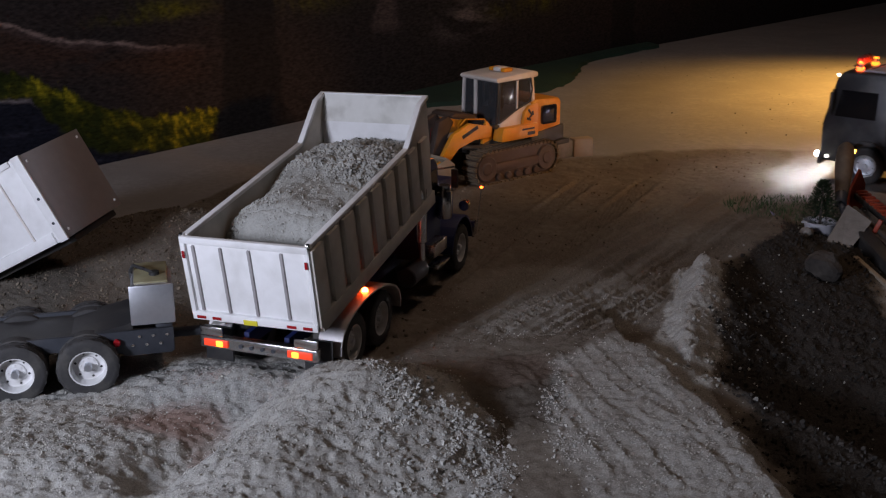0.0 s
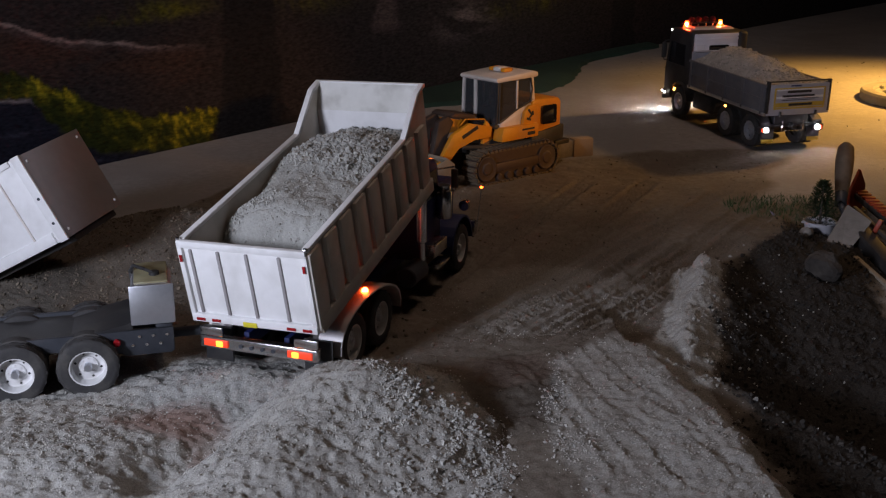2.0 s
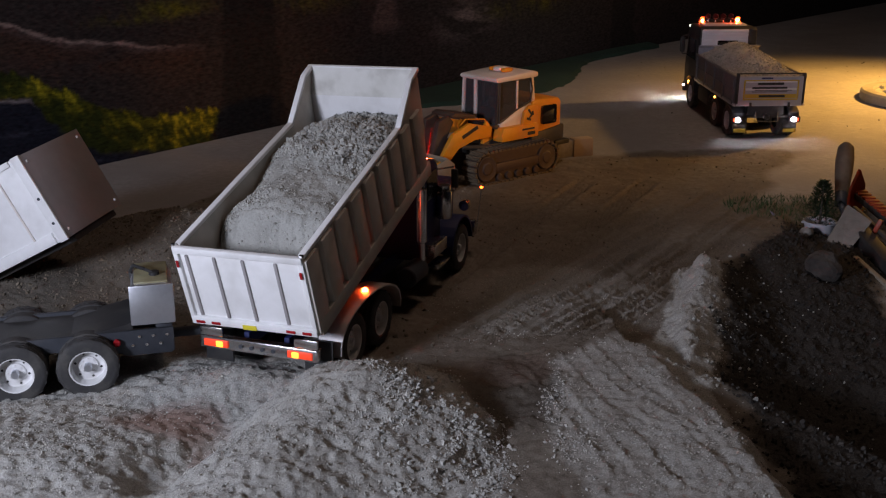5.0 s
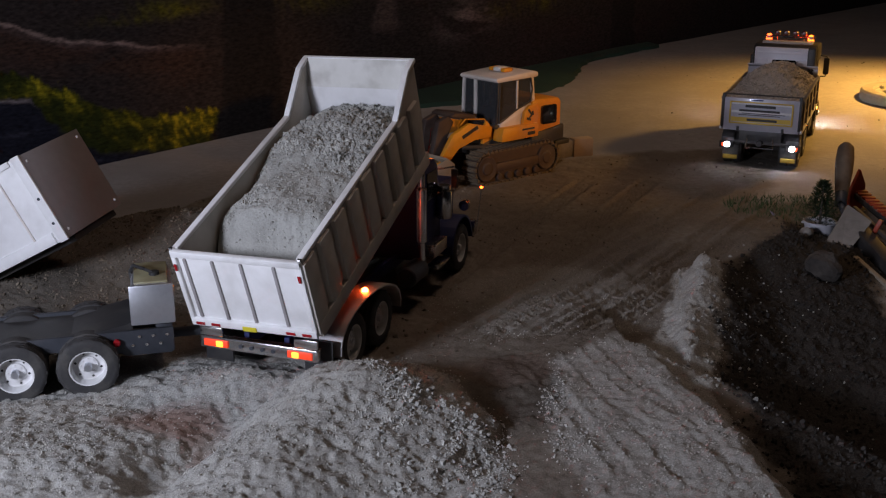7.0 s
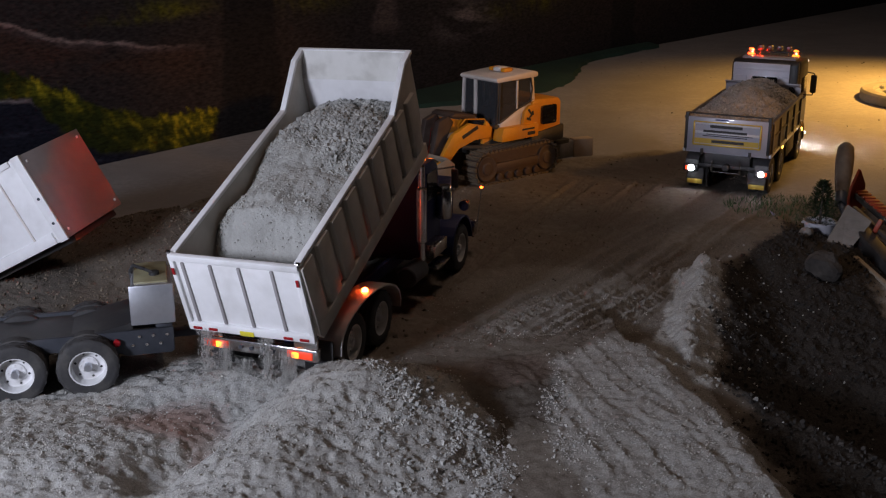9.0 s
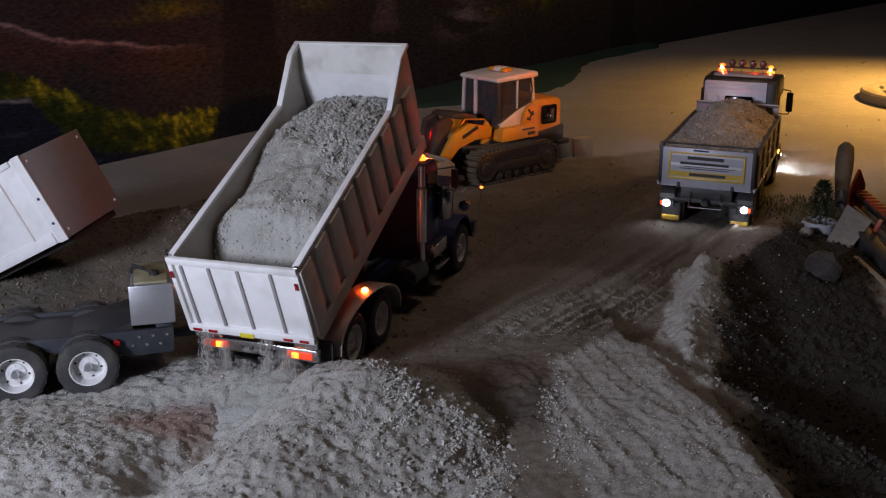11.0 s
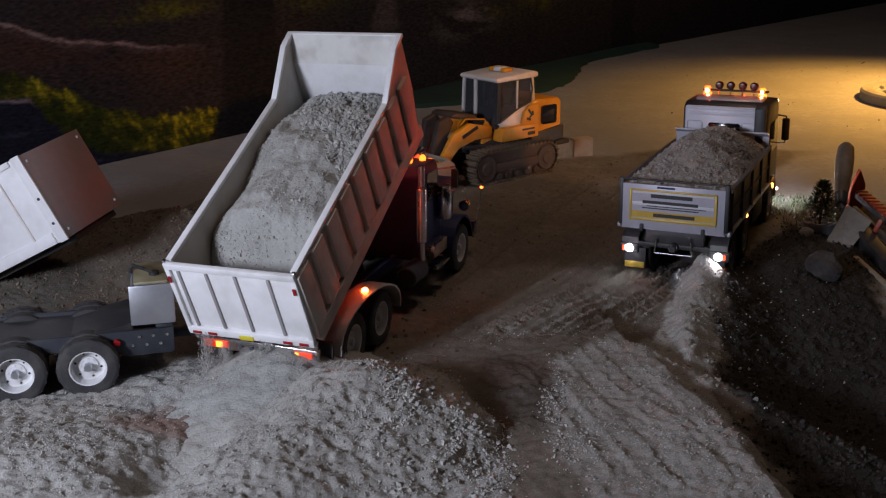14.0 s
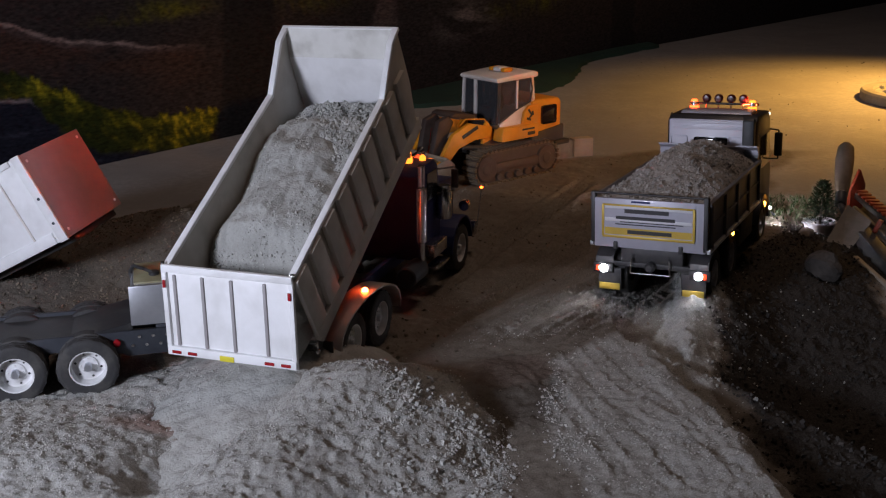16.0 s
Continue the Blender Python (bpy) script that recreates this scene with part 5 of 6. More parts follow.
    part("counterweight", prism([(-0.172, 0.07), (-0.06, 0.062), (-0.06, 0.094), (-0.172, 0.108)], -0.07, 0.07, bev=0.005), M_BLACK, loader)
    part("ripper_block", box((0.0, -0.19, 0.055), (0.10, 0.05, 0.012), None, 0.003), M_BLACK, loader)
    part("exhaust", tube([(0.03, -0.10, 0.18), (0.03, -0.10, 0.21), (0.03, -0.112, 0.225)], 0.005, 12), M_BLACK, loader)
    part("tilt_guard", prism([(0.09, 0.142), (0.16, 0.155), (0.165, 0.16), (0.15, 0.166), (0.09, 0.155)], -0.036, 0.036, bev=0.003), M_LINK, loader)
    # cab
    cab = part("cab", prism([(-0.065, 0.12), (0.045, 0.12), (0.05, 0.128), (-0.01, 0.158), (-0.065, 0.17)], -0.062, 0.062, bev=0.002), M_DUSTWHITE, loader, "pale cab with large windows")
    cab.location = (0, -0.012, 0)
    part("cab_floor", prism([(-0.06, 0.118), (0.06, 0.118), (0.062, 0.128), (-0.06, 0.128)], -0.058, 0.058, bev=0.002), M_BLACK, cab)
    for sd in (-1, 1):
        for (ya, za), (yb, zb), w, mt in (((0.056, 0.13), (0.052, 0.229), 0.009 if sd > 0 else 0.005, M_DUSTWHITE if sd > 0 else M_BLACK), ((-0.062, 0.165), (-0.055, 0.229), 0.01, M_DUSTWHITE), ((-0.008, 0.155), (-0.008, 0.229), 0.005, M_DUSTWHITE)):
            L = math.hypot(yb - ya, zb - za)
            part("cab_pillar", box((sd * 0.057, (ya + yb) / 2, (za + zb) / 2), (0.007, w, L), Matrix.Rotation(math.atan2(-(yb - ya), zb - za), 4, "X"), 0.0015), mt, cab)
        part("side_pane", prism([(-0.055, 0.17), (-0.008, 0.157), (0.05, 0.13), (0.048, 0.226), (-0.05, 0.226)], sd * 0.0565, sd * 0.0578), M_GLASS, cab)
        part("door_frame", tube([(sd * 0.060, -0.05, 0.172), (sd * 0.060, -0.008, 0.158), (sd * 0.060, 0.05, 0.132), (sd * 0.060, 0.048, 0.227), (sd * 0.060, -0.05, 0.227), (sd * 0.060, -0.056, 0.2), (sd * 0.060, -0.05, 0.172)], 0.0022, 8), M_BLACK, cab)
    part("front_pane", prism([(0.055, 0.13), (0.051, 0.227), (0.0495, 0.227), (0.0535, 0.13)], -0.054, 0.054), M_GLASS, cab)
    part("front_post", box((0.015, 0.055, 0.18), (0.01, 0.006, 0.1), None, 0.0015), M_DUSTWHITE, cab)
    part("roof", prism([(-0.072, 0.228), (0.058, 0.225), (0.064, 0.230), (0.06, 0.236), (-0.06, 0.243), (-0.074, 0.238)], -0.063, 0.063, bev=0.003), M_DUSTWHITE, cab, "pale cab roof")
    part("warning_bar", box((0.0, -0.01, 0.246), (0.022, 0.03, 0.010), None, 0.003), M_RIM, cab)
    for sd in (-1, 1):
        part("warning_lens", box((sd * 0.02, -0.01, 0.245), (0.014, 0.028, 0.009), None, 0.003), M_YELLOW, cab)
    part("seat", prism([(-0.04, 0.128), (0.0, 0.128), (0.002, 0.15), (-0.02, 0.155), (-0.03, 0.2), (-0.04, 0.2)], -0.02, 0.02, bev=0.003), M_BLACK, cab)
    part("console", box((0, 0.038, 0.145), (0.05, 0.012, 0.035), Matrix.Rotation(0.3, 4, "X"), 0.003), M_BLACK, cab)
    # bucket
    bk = part("bucket", prism([(y + 0.03, z * 0.82) for y, z in ((0.175, 0.005), (0.27, 0.0), (0.272, 0.004), (0.195, 0.012), (0.18, 0.03), (0.178, 0.075), (0.195, 0.095), (0.19, 0.1), (0.168, 0.08), (0.168, 0.02))], -0.085, 0.085, bev=0.001), M_BUCKET, loader, "dusty steel loader bucket")
    for sd in (-1, 1):
        part("bucket_side", prism([(y + 0.03, z * 0.82) for y, z in ((0.17, 0.006), (0.27, 0.002), (0.265, 0.012), (0.222, 0.085), (0.19, 0.098), (0.17, 0.08))], sd * 0.085, sd * 0.0895, bev=0.0008), M_BUCKET, bk)
    for i in range(8):
        part("bucket_tooth", box((-0.077 + i * 0.022, 0.305, 0.003), (0.008, 0.016, 0.004), None, 0.0008), M_STEEL, bk)


crawler()
doll = lathe([(0, 0.150), (0.016, 0.152), (0.02, 0.165), (0.018, 0.182), (0.008, 0.188), (0.0105, 0.194), (0.012, 0.203), (0.009, 0.212), (0, 0.214)], Matrix.Translation((0, -0.008, 0)), 16)
doll_ob = tagged(part("seated_figure", doll, M_FIGURE), "plain toy driver figure seated in the loader cab", "toy figure")
doll_ob.matrix_world = LD
block_ob = tagged(part("wooden_block", box((0, 0, 0.024), (0.055, 0.03, 0.048), None, 0.003), M_WOOD), "small pale wooden block standing on the road", "block")
block_ob.matrix_world = pose(0.352, 2.73, 0.0, 0, 0, 20)
block2 = tagged(part("concrete_block", box((0, 0, 0.022), (0.06, 0.04, 0.044), None, 0.003), M_CONC), "low grey concrete block beside the wooden block", "block")
block2.matrix_world = pose(0.30, 2.715, 0.0, 0, 0, 35)

# ---------------------------------------------------------------- tipping trailer chassis
M_TANKTOP = mat("stained_tank_top", (0.34, 0.33, 0.2), (0.2, 0.17, 0.1), 0.5, grain=50, stain=30, dirt=0.4)
trailer = thing("trailer_chassis", "dark grey trailer chassis with twin white wheels on gravel", "trailer", pose(-0.483, 1.384, 0.0, 0, 0, -75.2))


def trailer_parts():
    for sd in (-1, 1):
        for y in (0.0, -0.09, -0.18):
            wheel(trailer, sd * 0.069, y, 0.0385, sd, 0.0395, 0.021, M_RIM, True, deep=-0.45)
        part("chassis_rail", prism([(-0.5, 0.055), (0.02, 0.055), (0.05, 0.04), (0.108, 0.04), (0.112, 0.044), (0.112, 0.076), (-0.5, 0.072)], sd * 0.046, sd * 0.052, bev=0.0012), M_STEEL, trailer)
        for i in range(6):
            part("rail_bolt", lathe([(0.0022, 0), (0.0022, 0.0016), (0, 0.002)], Matrix.Translation((sd * 0.052, 0.058 + 0.009 * i, 0.067 if i % 2 else 0.055)) @ Matrix.Rotation(radians(90 * sd), 4, "Y"), 8), M_CHROME, trailer)
        part("side_reflector", rod((sd * 0.052, 0.038, 0.062), (sd * 0.06, 0.038, 0.062), 0.005, 14), M_REDLENS, trailer)
        part("leaf_spring", box((sd * 0.04, -0.045, 0.055), (0.008, 0.12, 0.008), None, 0.002), M_BLACK, trailer)
    part("deck", prism([(-0.5, 0.072), (-0.02, 0.070), (0.055, 0.086), (0.06, 0.086), (0.06, 0.076), (0.0, 0.062), (-0.5, 0.062)], -0.05, 0.05, bev=0.001), M_BLACK, trailer, "dark sloping chassis deck")
    part("front_cross_member", box((0, 0.100, 0.064), (0.09, 0.022, 0.046), None, 0.002), M_STEEL, trailer)
    part("axle", rod((-0.06, 0, 0.0385), (0.06, 0, 0.0385), 0.008), M_BLACK, trailer)
    part("axle", rod((-0.06, -0.09, 0.0385), (0.06, -0.09, 0.0385), 0.008), M_BLACK, trailer)
    tank = part("oil_tank", box((0.0, 0.087, 0.110), (0.10, 0.054, 0.052), None, 0.010), M_ALU, trailer, "brushed aluminium oil tank with a worn top")
    part("tank_plate", box((0.050, 0.087, 0.110), (0.005, 0.058, 0.056), None, 0.0024), M_ALU, tank)
    part("tank_lid", box((-0.004, 0.087, 0.1365), (0.086, 0.044, 0.004), None, 0.0015), M_TANKTOP, tank)
    part("filler_cap", lathe([(0, 0), (0.007, 0), (0.007, 0.005), (0, 0.006)], Matrix.Translation((0.01, 0.092, 0.138)), 16), M_BLACK, tank)
    part("hose", tube([(-0.02, 0.065, 0.10), (-0.02, 0.06, 0.135), (-0.01, 0.065, 0.147), (0.01, 0.08, 0.147), (0.012, 0.09, 0.142)], 0.0025, 8), M_BLACK, tank)
    bar = part("drawbar", box((0.01, 0.155, 0.052), (0.016, 0.10, 0.010), None, 0.002), M_STEEL, trailer)
    part("drawbar_eye", lathe([(0.006, -0.003), (0.011, -0.003), (0.011, 0.003), (0.006, 0.003), (0.006, -0.003)], Matrix.Translation((0.01, 0.21, 0.052)), 18), M_ORANGE, bar)


trailer_parts()

# ---------------------------------------------------------------- raised body
BODY = Matrix.Translation((-0.637, 1.6, 0.256)) @ Matrix.Rotation(radians(-103), 4, "Z") @ Matrix.Rotation(radians(27.5), 4, "X") @ Matrix.Rotation(radians(3), 4, "Y")
body = thing("tipped_body", "white and grey box body tipped up behind the trailer", "tipper body", BODY)


def body_parts():
    H, Wd, L = 0.142, 0.172, 0.25
    part("front_panel", box((-Wd / 2, -0.002, -H / 2), (Wd, 0.004, H), None, 0.0008), M_GREYPANEL, body, "plain grey front panel")
    part("side_panel", box((-0.002, -L / 2 - 0.004, -H / 2), (0.004, L, H), None, 0.0008), M_WHITE, body)
    part("side_panel", box((-Wd + 0.002, -L / 2 - 0.004, -H / 2), (0.004, L, H), None, 0.0008), M_WHITE, body)
    part("floor_panel", box((-Wd / 2, -L / 2 - 0.004, -H + 0.003), (Wd - 0.008, L, 0.006)), M_STEEL, body)
    part("corner_post", box((0.0015, -0.007, -H / 2), (0.004, 0.016, H + 0.003), None, 0.001), M_WHITE, body)
    part("top_rail", box((0.0015, -L / 2 - 0.012, -0.004), (0.004, L - 0.018, 0.009), None, 0.001), M_WHITE, body)
    part("bottom_rail", box((0.0015, -L / 2 - 0.012, -H + 0.009), (0.004, L - 0.018, 0.018), None, 0.001), M_WHITE, body)
    part("side_seam", box((0.0008, -0.055, -H / 2), (0.003, 0.003, H - 0.03)), M_DUSTWHITE, body)
    for z in (-0.012, -H + 0.012):
        for x in (-0.012, -Wd + 0.012):
            part("rivet", lathe([(0.0025, 0), (0.0022, 0.0014), (0, 0.002)], Matrix.Translation((x, 0.0, z)) @ Matrix.Rotation(radians(-90), 4, "X"), 8), M_RIM, body)
    for z in (-0.07, -H + 0.03):
        part("rivet", lathe([(0.0025, 0), (0.0022, 0.0014), (0, 0.002)], Matrix.Translation((0.0035, -0.007, z)) @ Matrix.Rotation(radians(90), 4, "Y"), 8), M_STEEL, body)
    part("underframe", box((-Wd / 2, -0.09, -H - 0.006), (Wd * 0.75, 0.17, 0.010), None, 0.001), M_BLACK, body)
    part("prop_leg", rod((-0.1, -0.2, -H), (-0.1, -0.16, -H - 0.13), 0.006), M_STEEL, body)


body_parts()

# ---------------------------------------------------------------- by the bank


def trowel():
    """Mason's trowel stuck into the bank, handle up."""
    top, low = Vector((0.8436, 2.24, 0.1356)), Vector((0.7923, 2.1, 0.0419))
    root = thing("trowel", "mason's trowel with a wooden handle leaning on the bank", "trowel", None)
    d = (low - top)
    m = Matrix.Translation(top) @ d.to_track_quat("Z", "Y").to_matrix().to_4x4()
    part("handle", lathe([(r, h * d.length / 0.16) for r, h in ((0, 0), (0.010, 0.002), (0.0165, 0.012), (0.0185, 0.04), (0.0175, 0.075), (0.015, 0.105), (0.013, 0.125), (0.013, 0.132), (0, 0.132))], m, 24), M_GRIP, root, "worn dark wooden handle")
    part("ferrule", lathe([(r, h * d.length / 0.16) for r, h in ((0.0122, 0.13), (0.0122, 0.155), (0.010, 0.158), (0, 0.158))], m, 18), M_STEEL, root)
    part("tang", tube([m @ Vector((0, 0, d.length * 0.97)), (0.7952, 2.09, 0.0353), (0.7929, 2.065, 0.0273)], 0.006, 12), M_STEEL, root)
    bm = bmesh.new()
    a, b, c, e = (Vector(q) for q in ((0.7992, 2.08, 0.0485), (0.8309, 2.03, 0.0282), (0.7509, 1.96, -0.0327), (0.7176, 1.98, -0.0189)))
    n = (b - a).cross(e - a).normalized() * 0.0012
    lo = [bm.verts.new(p - n) for p in (a, b, c, e)]
    hi = [bm.verts.new(p + n) for p in (a, b, c, e)]
    bm.faces.new(lo)
    bm.faces.new(hi)
    for i in range(4):
        bm.faces.new((lo[i], lo[(i + 1) % 4], hi[(i + 1) % 4], hi[i]))
    part("blade", bm, M_CONC, root, "mortar-crusted steel blade")


trowel()


def potted_conifer():
    root = thing("potted_conifer", "small dark conifer in a white plastic pot", "potted plant", pose(0.75, 2.085, float(height(np.array([0.75]), np.array([2.085]))[0]) - 0.028))
    pot = part("pot", lathe([(0, 0), (0.02, 0), (0.022, 0.002), (0.030, 0.05), (0.033, 0.05), (0.033, 0.054), (0.029, 0.054), (0.027, 0.047), (0, 0.047)], None, 28), M_POT, root)
    part("pot_ring", tube([(0.034 * math.cos(a), 0.034 * math.sin(a), 0.05 + 0.004 * math.sin(a * 2)) for a in [2.6 + 0.15 * i for i in range(8)]], 0.0015, 6), M_POT, pot)
    part("trunk", lathe([(0.003, 0.045), (0.0025, 0.08), (0.001, 0.128), (0, 0.13)], None, 8), M_POLE, root)
    rng = random.Random(12)
    bm = bmesh.new()
    for _ in range(1500):
        t = rng.random() ** 0.8
        z = 0.05 + 0.085 * t
        r = (0.034 * (1 - t) ** 0.7 + 0.003) * rng.uniform(0.35, 1.12)
        a = rng.uniform(0, 6.283)
        c = Vector((r * math.cos(a), r * math.sin(a), z))
        out = Vector((math.cos(a), math.sin(a), rng.uniform(-0.1, 0.9))).normalized() * rng.uniform(0.005, 0.010)
        sidev = Vector((-math.sin(a), math.cos(a), rng.uniform(-0.5, 0.5))) * rng.uniform(0.0012, 0.0022)
        bm.faces.new([bm.verts.new(c - sidev), bm.verts.new(c + sidev), bm.verts.new(c + out)])
    part("crown", bm, M_LEAF, root, "", False)


potted_conifer()


M_CLOD = mat("soil_covered_stone", (0.085, 0.073, 0.062), (0.035, 0.03, 0.027), 0.95, grain=120, stain=25, bump=0.9, bump_scale=140)


def lump(name, c, s, seed, material, label, category):
    bm = bmesh.new()
    bmesh.ops.create_icosphere(bm, subdivisions=3, radius=1)
    for v in bm.verts:
        k = 1 + 0.28 * noise.noise(v.co * 1.3 + Vector((seed, 0, 0))) + 0.1 * noise.noise(v.co * 4 + Vector((0, seed, 0)))
        v.co = Vector((v.co.x * s[0], v.co.y * s[1], v.co.z * s[2])) * k
    ob = tagged(part(name, bm, material, None, "", False), label, category)
    g = float(height(np.array([c[0]]), np.array([c[1]]))[0])
    ob.matrix_world = Matrix.Translation((c[0], c[1], g + s[2] * 0.5)) @ Matrix.Rotation(seed * 1.3, 4, "Z")
    return ob


lump("broken_stone", (0.672, 1.825, -0.03), (0.034, 0.026, 0.03), 1.7, M_CLOD, "dark soil-covered lump of broken concrete on the bank", "stone")
lump("broken_stone", (0.705, 2.03, -0.035), (0.017, 0.014, 0.013), 3.1, M_CONC, "small grey stone beside the white pot", "stone")
sc = tagged(part("plastic_scrap", prism([(0, 0), (0.05, 0.006), (0.078, -0.012), (0.07, -0.018), (0.03, -0.012)], -0.0012, 0.0012, "z"), mat("bluish_plastic", (0.25, 0.25, 0.4), (0.2, 0.2, 0.33), 0.4)), "crumpled bluish plastic scrap on the bank", "scrap")
sc.matrix_world = pose(0.68, 2.185, 0.006, 18, 22, -50)


def bar(a, b, wide, tall):
    """A bevelled bar from a to b."""
    a, b = Vector(a), Vector(b)
    d = b - a
    m = d.to_track_quat("Y", "Z").to_matrix().to_4x4()
    return box((a + b) / 2, (wide, d.length, tall), m, min(wide, tall) * 0.15)


def orange_machine():
    root = thing("screening_machine", "orange red toy machine frame with dark rails", "machine", None)
    part("end_plate", prism([(-0.02, -0.03), (0.02, -0.03), (0.02, 0.052), (0.002, 0.085), (-0.02, 0.04)], -0.004, 0.004, "y", 0.001), M_ORANGE, root).matrix_local = pose(0.872, 2.23, 0.0, 0, 0, 25)
    part("conveyor", bar((0.8818, 2.24, 0.0295), (0.8793, 2.02, 0.0209), 0.03, 0.012), M_BLACK, root)
    a, b = Vector((0.8818, 2.24, 0.0295)), Vector((0.8793, 2.02, 0.0209))
    for i in range(10):
        c = a.lerp(b, (i + 0.5) / 10) + Vector((0, 0, 0.008))
        part("conveyor_pad", box(c, (0.026, 0.013, 0.005), (b - a).to_track_quat("Y", "Z").to_matrix().to_4x4(), 0.001), M_ORANGE, root)
    part("rail", bar((0.8445, 2.16, 0.0206), (0.8453, 1.93, 0.006), 0.008, 0.008), M_POLE, root)
    part("rail", bar((0.8407, 2.12, 0.008), (0.8343, 1.9, -0.0007), 0.007, 0.007), M_POLE, root)
    part("cross_bar", bar((0.8449, 2.02, 0.0345), (0.8319, 2.03, -0.0084), 0.009, 0.009), M_ORANGE, root)
    part("beam", bar((0.8137, 2.08, -0.0004), (0.8165, 1.82, -0.0325), 0.03, 0.045), M_BLACK, root)
    part("board", bar((0.7663, 1.93, -0.0183), (0.7838, 1.8, -0.0338), 0.01, 0.022), M_BUCKET, root)
    part("red_cap", lathe([(0, 0), (0.012, 0), (0.011, 0.022), (0.008, 0.026), (0, 0.026)], None, 16), M_ORANGE, root).matrix_local = pose(0.815, 2.16, 0.03)
    part("foot", bar((0.8067, 1.99, -0.013), (0.8067, 1.99, -0.133), 0.02, 0.02), M_BLACK, root)


orange_machine()

# ---------------------------------------------------------------- sand that runs out
HEAP = Matrix.Translation((-0.205, 1.33, 0.0))


def cone_top(X, Y):
    wx, wy = X - 0.205, Y + 1.33
    z = 0.076 - 0.46 * (np.sqrt(X ** 2 + np.where(Y < 0, 0.35, 1.3) * Y ** 2 + 0.02 ** 2) - 0.02)
    return z + fbm(wx, wy, 24, 51, 4) * 0.007 + fbm(wx, wy, 110, 52, 2) * 0.003


def discharge():
    root = thing("discharge_heap", "fresh grey sand heap growing under the tailgate", "sand heap")
    sheet("sand_cone", np.linspace(-0.25, 0.25, 120), np.linspace(-0.27, 0.2, 120), cone_top, M_SAND, root)
    rng = np.random.RandomState(25)
    u, v = rng.normal(0, 0.09, 4500), rng.normal(-0.05, 0.09, 4500)
    keep = (np.abs(u) < 0.2) & (v > -0.22) & (v < 0.14) & (rng.uniform(size=4500) < sstep(-0.3, 0.2, fbm(u, v, 14, 53, 3)))
    u, v = u[keep], v[keep]
    sz = 0.0007 + 0.002 * rng.power(0.3, len(u)) * rng.uniform(0.3, 1, len(u))
    stones("crushed_stone", np.stack([u, v, cone_top(u, v) + sz * 0.15], -1), sz, M_STONE, "", "", root, 26)
    return root


discharge_heap = discharge()
STREAMS = []


def streams():
    for i, (x, w) in enumerate(((-0.070, 0.012), (-0.042, 0.010), (-0.012, 0.014), (0.02, 0.010), (0.05, 0.014))):
        rng = np.random.RandomState(60 + i)
        k = 1000
        p = np.stack([x + rng.normal(0, w * 0.45, k), rng.normal(0, 0.003, k), rng.uniform(-0.09, 0.0, k)], -1)
        ob = stones("falling_sand", p, rng.uniform(0.0006, 0.0016, k), M_STONE, "thin stream of grey sand falling from the tailgate", "falling sand", None, 70 + i)
        ob["group"] = "streams of falling sand"
        STREAMS.append(ob)


streams()

# ---------------------------------------------------------------- moving things
TILT = [(0, 0.153), (1, 0.184), (2, 0.2095), (3, 0.24), (4, 0.264), (6.5, 0.3235), (8, 0.355), (9, 0.3774), (11.5, 0.4237), (13, 0.452), (14, 0.472), (15, 0.488), (16, 0.51)]
GATE = [(0, 0.0), (7.0, 0.0), (7.5, 0.05), (9, 0.06), (14.8, 0.07), (15.4, 0.09), (15.6, 0.28), (15.8, 0.48), (16, 0.52)]
SLIDE = [(0, 0.0, 0.0), (7.0, 0.0, 0.0), (9, 0.003, 0.003), (11.5, 0.008, 0.007), (14, 0.012, 0.013), (15.4, 0.015, 0.018), (16, 0.026, 0.03)]


SAND_LIFT = [(0, -0.006), (4, -0.005), (7, -0.001), (9, 0.002), (11.5, 0.005), (13, 0.009), (14.5, 0.013), (16, 0.018)]


def at_time(rows, t):
    ts = [r[0] for r in rows]
    return [float(np.interp(t, ts, [r[k] for r in rows])) for k in range(1, len(rows[0]))]


def bed_pose(t):
    return Matrix.Translation((0, 0, 0.0724)) @ Matrix.Rotation(-0.0207, 4, "Y") @ Matrix.Rotation(at_time(TILT, t)[0], 4, "X")


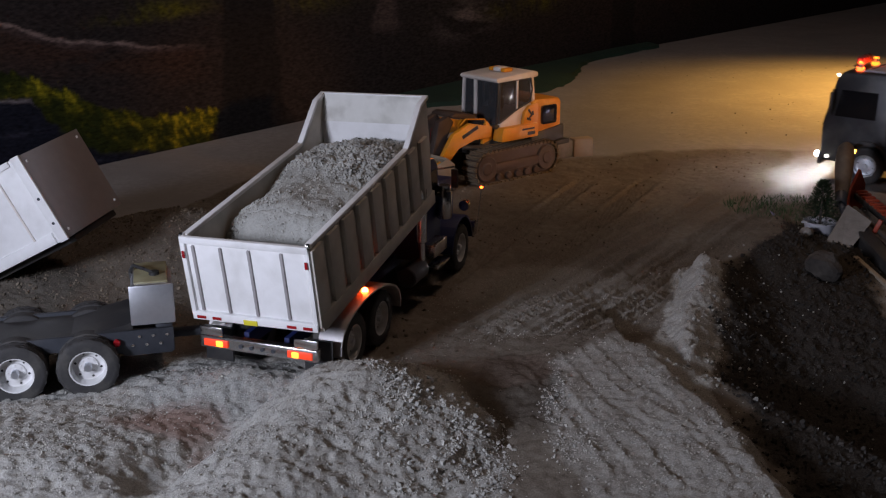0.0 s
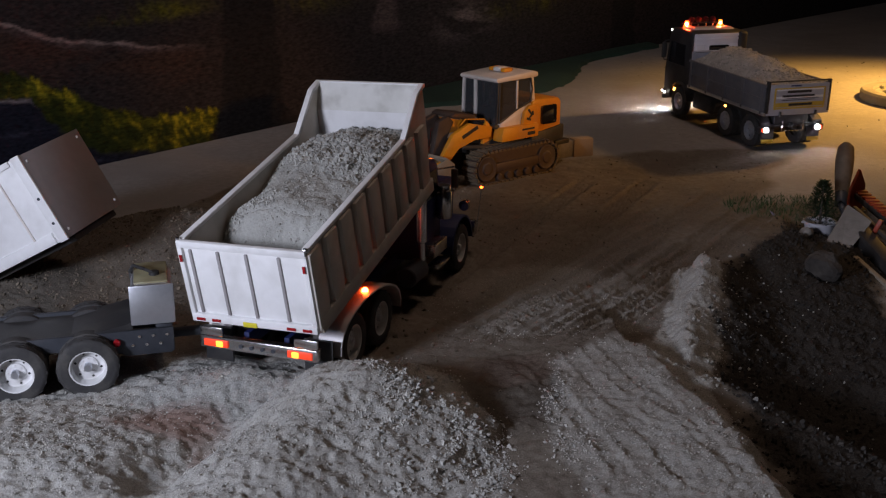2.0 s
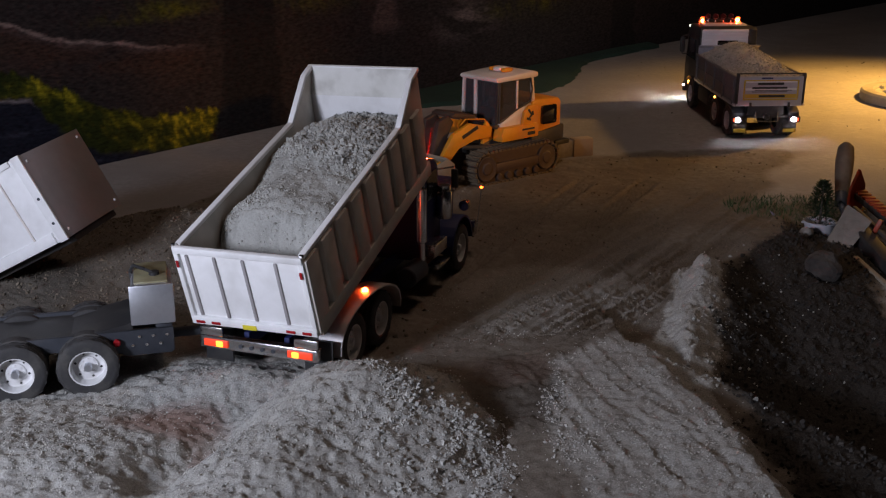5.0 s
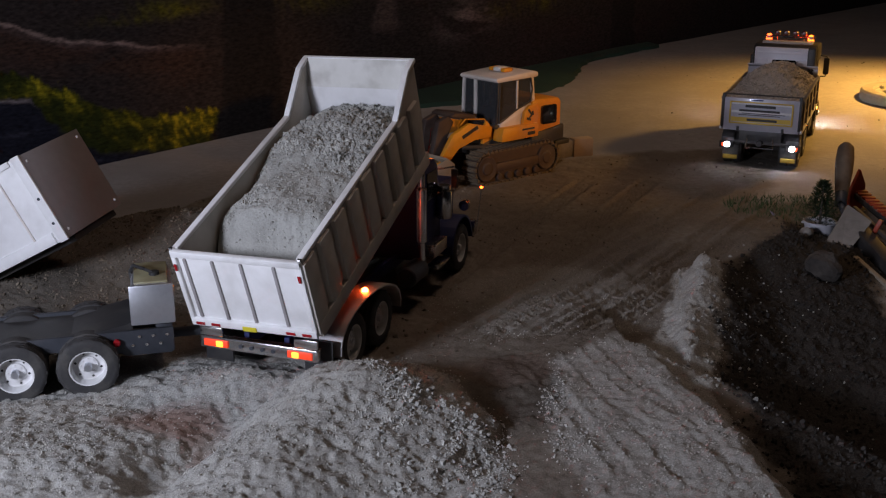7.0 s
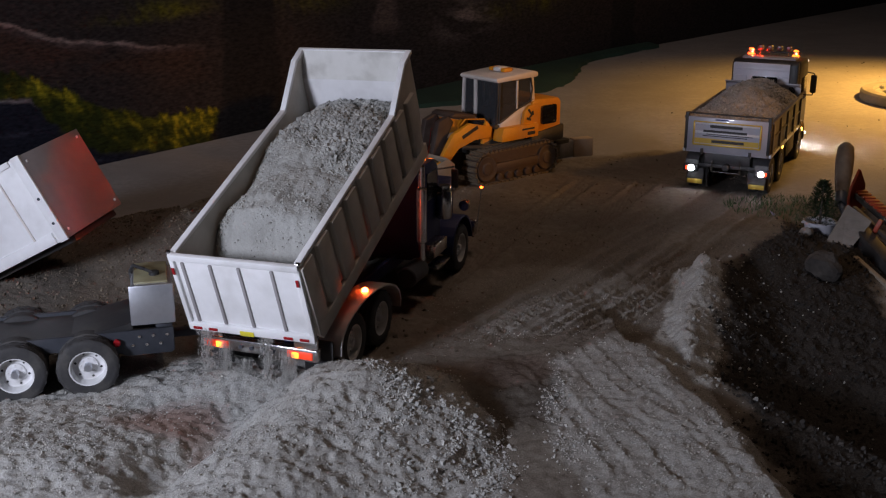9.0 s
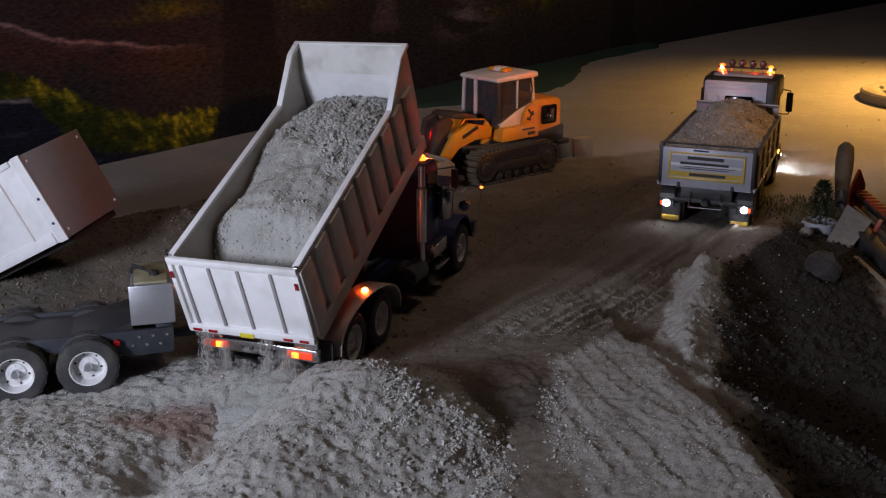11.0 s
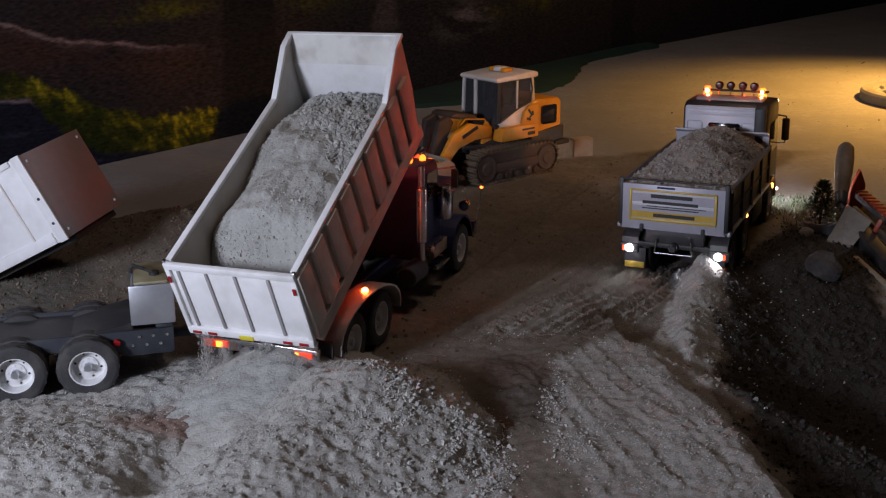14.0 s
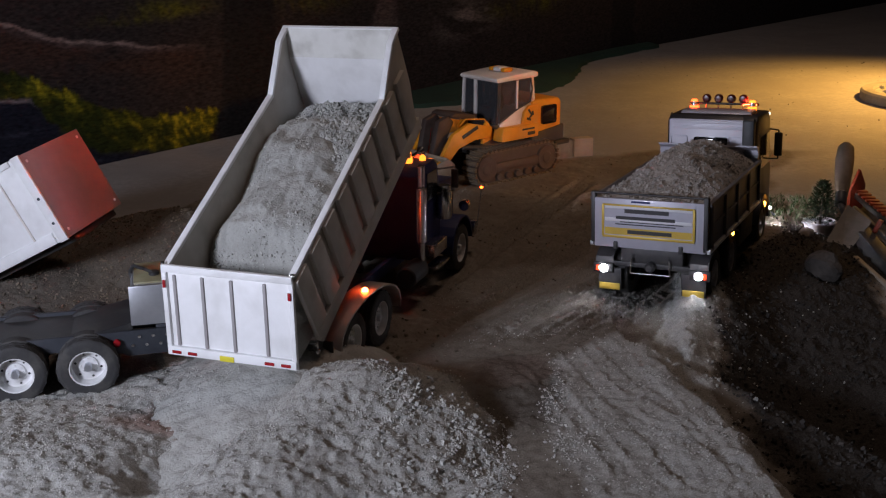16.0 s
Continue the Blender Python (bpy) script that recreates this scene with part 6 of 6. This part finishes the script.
TRIP = [  # seconds, x, y, z, heading, pitch, roll (radians)
    (0.0, 1.3508, 2.1776, 0.006, 0.917, 0.018, 0.0), (0.5, 1.1939, 2.2925, 0.006, 0.763, 0.019, 0.0), (1.0, 1.0612, 2.4549, 0.006, 0.6281, 0.02, 0.0),
    (1.5, 0.9625, 2.6103, 0.006, 0.4726, 0.033, 0.0), (2.0, 0.9022, 2.7618, 0.008, 0.3001, 0.0355, 0.0), (2.5, 0.8766, 2.9363, 0.009, 0.1601, 0.037, 0.0),
    (3.0, 0.8734, 3.0021, 0.01, 0.1082, 0.0375, 0.0), (3.5, 0.8749, 3.001, 0.011, 0.1047, 0.038, 0.0), (4.0, 0.8773, 3.0017, 0.0097, 0.1058, 0.0351, 0.0),
    (4.5, 0.8763, 2.9635, 0.0084, 0.0996, 0.0311, 0.0), (5.2, 0.8632, 2.8558, 0.0056, 0.02, 0.025, 0.0), (5.9, 0.8311, 2.7282, 0.0038, -0.13, 0.0209, 0.0),
    (6.5, 0.7925, 2.6305, 0.0013, -0.295, 0.0174, 0.0), (7.0, 0.7599, 2.5801, -0.0, -0.4046, 0.0145, 0.0), (7.5, 0.716, 2.514, -0.0003, -0.5174, 0.0115, 0.0),
    (8.0, 0.6731, 2.4568, -0.0016, -0.5652, 0.0086, 0.0), (8.5, 0.6432, 2.3959, -0.0019, -0.4969, 0.0054, 0.0), (9.0, 0.6189, 2.3393, -0.0023, -0.4566, 0.0022, 0.0),
    (9.8, 0.5796, 2.2456, -0.0058, -0.4183, 0.008, 0.0), (10.7, 0.5315, 2.1238, -0.0114, -0.3993, 0.012, 0.0), (11.5, 0.4912, 2.0109, -0.0144, -0.374, 0.015, 0.001),
    (12.0, 0.4631, 1.9275, -0.0102, -0.3587, 0.009, 0.004), (12.5, 0.4284, 1.8551, -0.0089, -0.4204, 0.004, 0.016), (13.0, 0.4113, 1.8166, -0.0086, -0.439, 0.0025, 0.003),
    (13.5, 0.4028, 1.7967, -0.0084, -0.4337, 0.0033, -0.0147), (14.0, 0.389, 1.765, -0.0064, -0.4414, 0.0011, -0.0238), (14.5, 0.3714, 1.7234, -0.0025, -0.4461, -0.0021, -0.034),
    (15.0, 0.3548, 1.6868, 0.0004, -0.4558, -0.0124, -0.05), (15.5, 0.34, 1.6538, 0.0047, -0.4566, -0.0146, -0.0545), (16.0, 0.3236, 1.6185, 0.0075, -0.464, -0.0289, -0.0539)]


def trip_pose(r):
    _, x, y, z, a, p, q = r
    return Matrix.Translation((x, y, z)) @ Matrix.Rotation(a, 4, "Z") @ Matrix.Rotation(p, 4, "X") @ Matrix.Rotation(q, 4, "Y")


RISE = [(0, -0.1), (7.0, -0.1), (7.6, -0.072), (9.0, -0.056), (11.5, -0.030), (13.0, -0.016), (14.5, -0.008), (15.4, -0.005), (15.8, -0.002), (16.0, 0.0)]


def motions():
    ts = [0, 1, 2, 3, 4, 5.2, 6.5, 7, 8, 9, 10.2, 11.5, 13, 14, 15, 15.4, 15.6, 15.8, 16]
    walk(bed, [(t, bed_pose(t)) for t in ts])
    walk(gate, [(t, Matrix.Translation((0, V0, TT)) @ Matrix.Rotation(-a, 4, "X")) for t, a in GATE])
    rows = []
    for t in ts:
        dv, dw = at_time(SLIDE, t)
        rows.append((t, DT @ bed_pose(t) @ Matrix.Translation((0, -dv, -dw))))
    walk(load_root, rows)
    walk(wedge, [(t, Matrix.Translation((0, v, w))) for t, v, w in ((0, 0.09, -0.01), (15.3, 0.09, 0.0), (15.5, 0.06, 0.018), (15.7, 0.04, 0.022), (16, 0.026, 0.022))])
    walk(sliding, [(t, Matrix.Translation((0, -0.01 + 0.02 * sstep(6, 16, t), lift))) for t, lift in SAND_LIFT])
    for k, (base, shield) in enumerate(BEACONS):
        walk(shield, [(i / 30, Matrix.Rotation(radians(214 + 360 / 10.5 * (i - 480) if k < 2 else 233 + 40 * (i - 375)), 4, "Z")) for i in range(0, 481)])

    rows = [(r[0], trip_pose(r)) for r in TRIP]
    walk(tip, rows)
    walk(tip_load, rows)
    # rolling wheels: distance along the heading
    roll, acc, last = [], 0.0, None
    for i in range(161):
        t = i / 10
        x, y, _, a, _, _ = at_time(TRIP, t)
        if last:
            acc += (-(x - last[0]) * math.sin(a) + (y - last[1]) * math.cos(a)) / 0.0415
        last = (x, y)
        roll.append((t, acc))
    for w in TW:
        at = w.location.copy()
        walk(w, [(t, Matrix.Translation(at) @ Matrix.Rotation(-a, 4, "X")) for t, a in roll])
    walk(discharge_heap, [(t, HEAP @ Matrix.Translation((0, 0, z))) for t, z in RISE])
    for k, ob in enumerate(STREAMS):
        rows = []
        for i in range(481):
            t = i / 30
            run = 7.3 + 0.1 * k <= t < 15.6
            drop = 0.02 * ((i + k) % 3) if run else (0.06 if t > 10 else 0.0)
            lip = DT @ bed_pose(t) @ (Vector((0, V0 - 0.012, TB)) if t >= 7.3 else Vector((0, 0.2, TB + 0.088)))
            rows.append((t, Matrix.Translation((0, 0, -drop)) @ Matrix.Translation(lip) @ DT.to_quaternion().to_matrix().to_4x4()))
        walk(ob, rows)


motions()
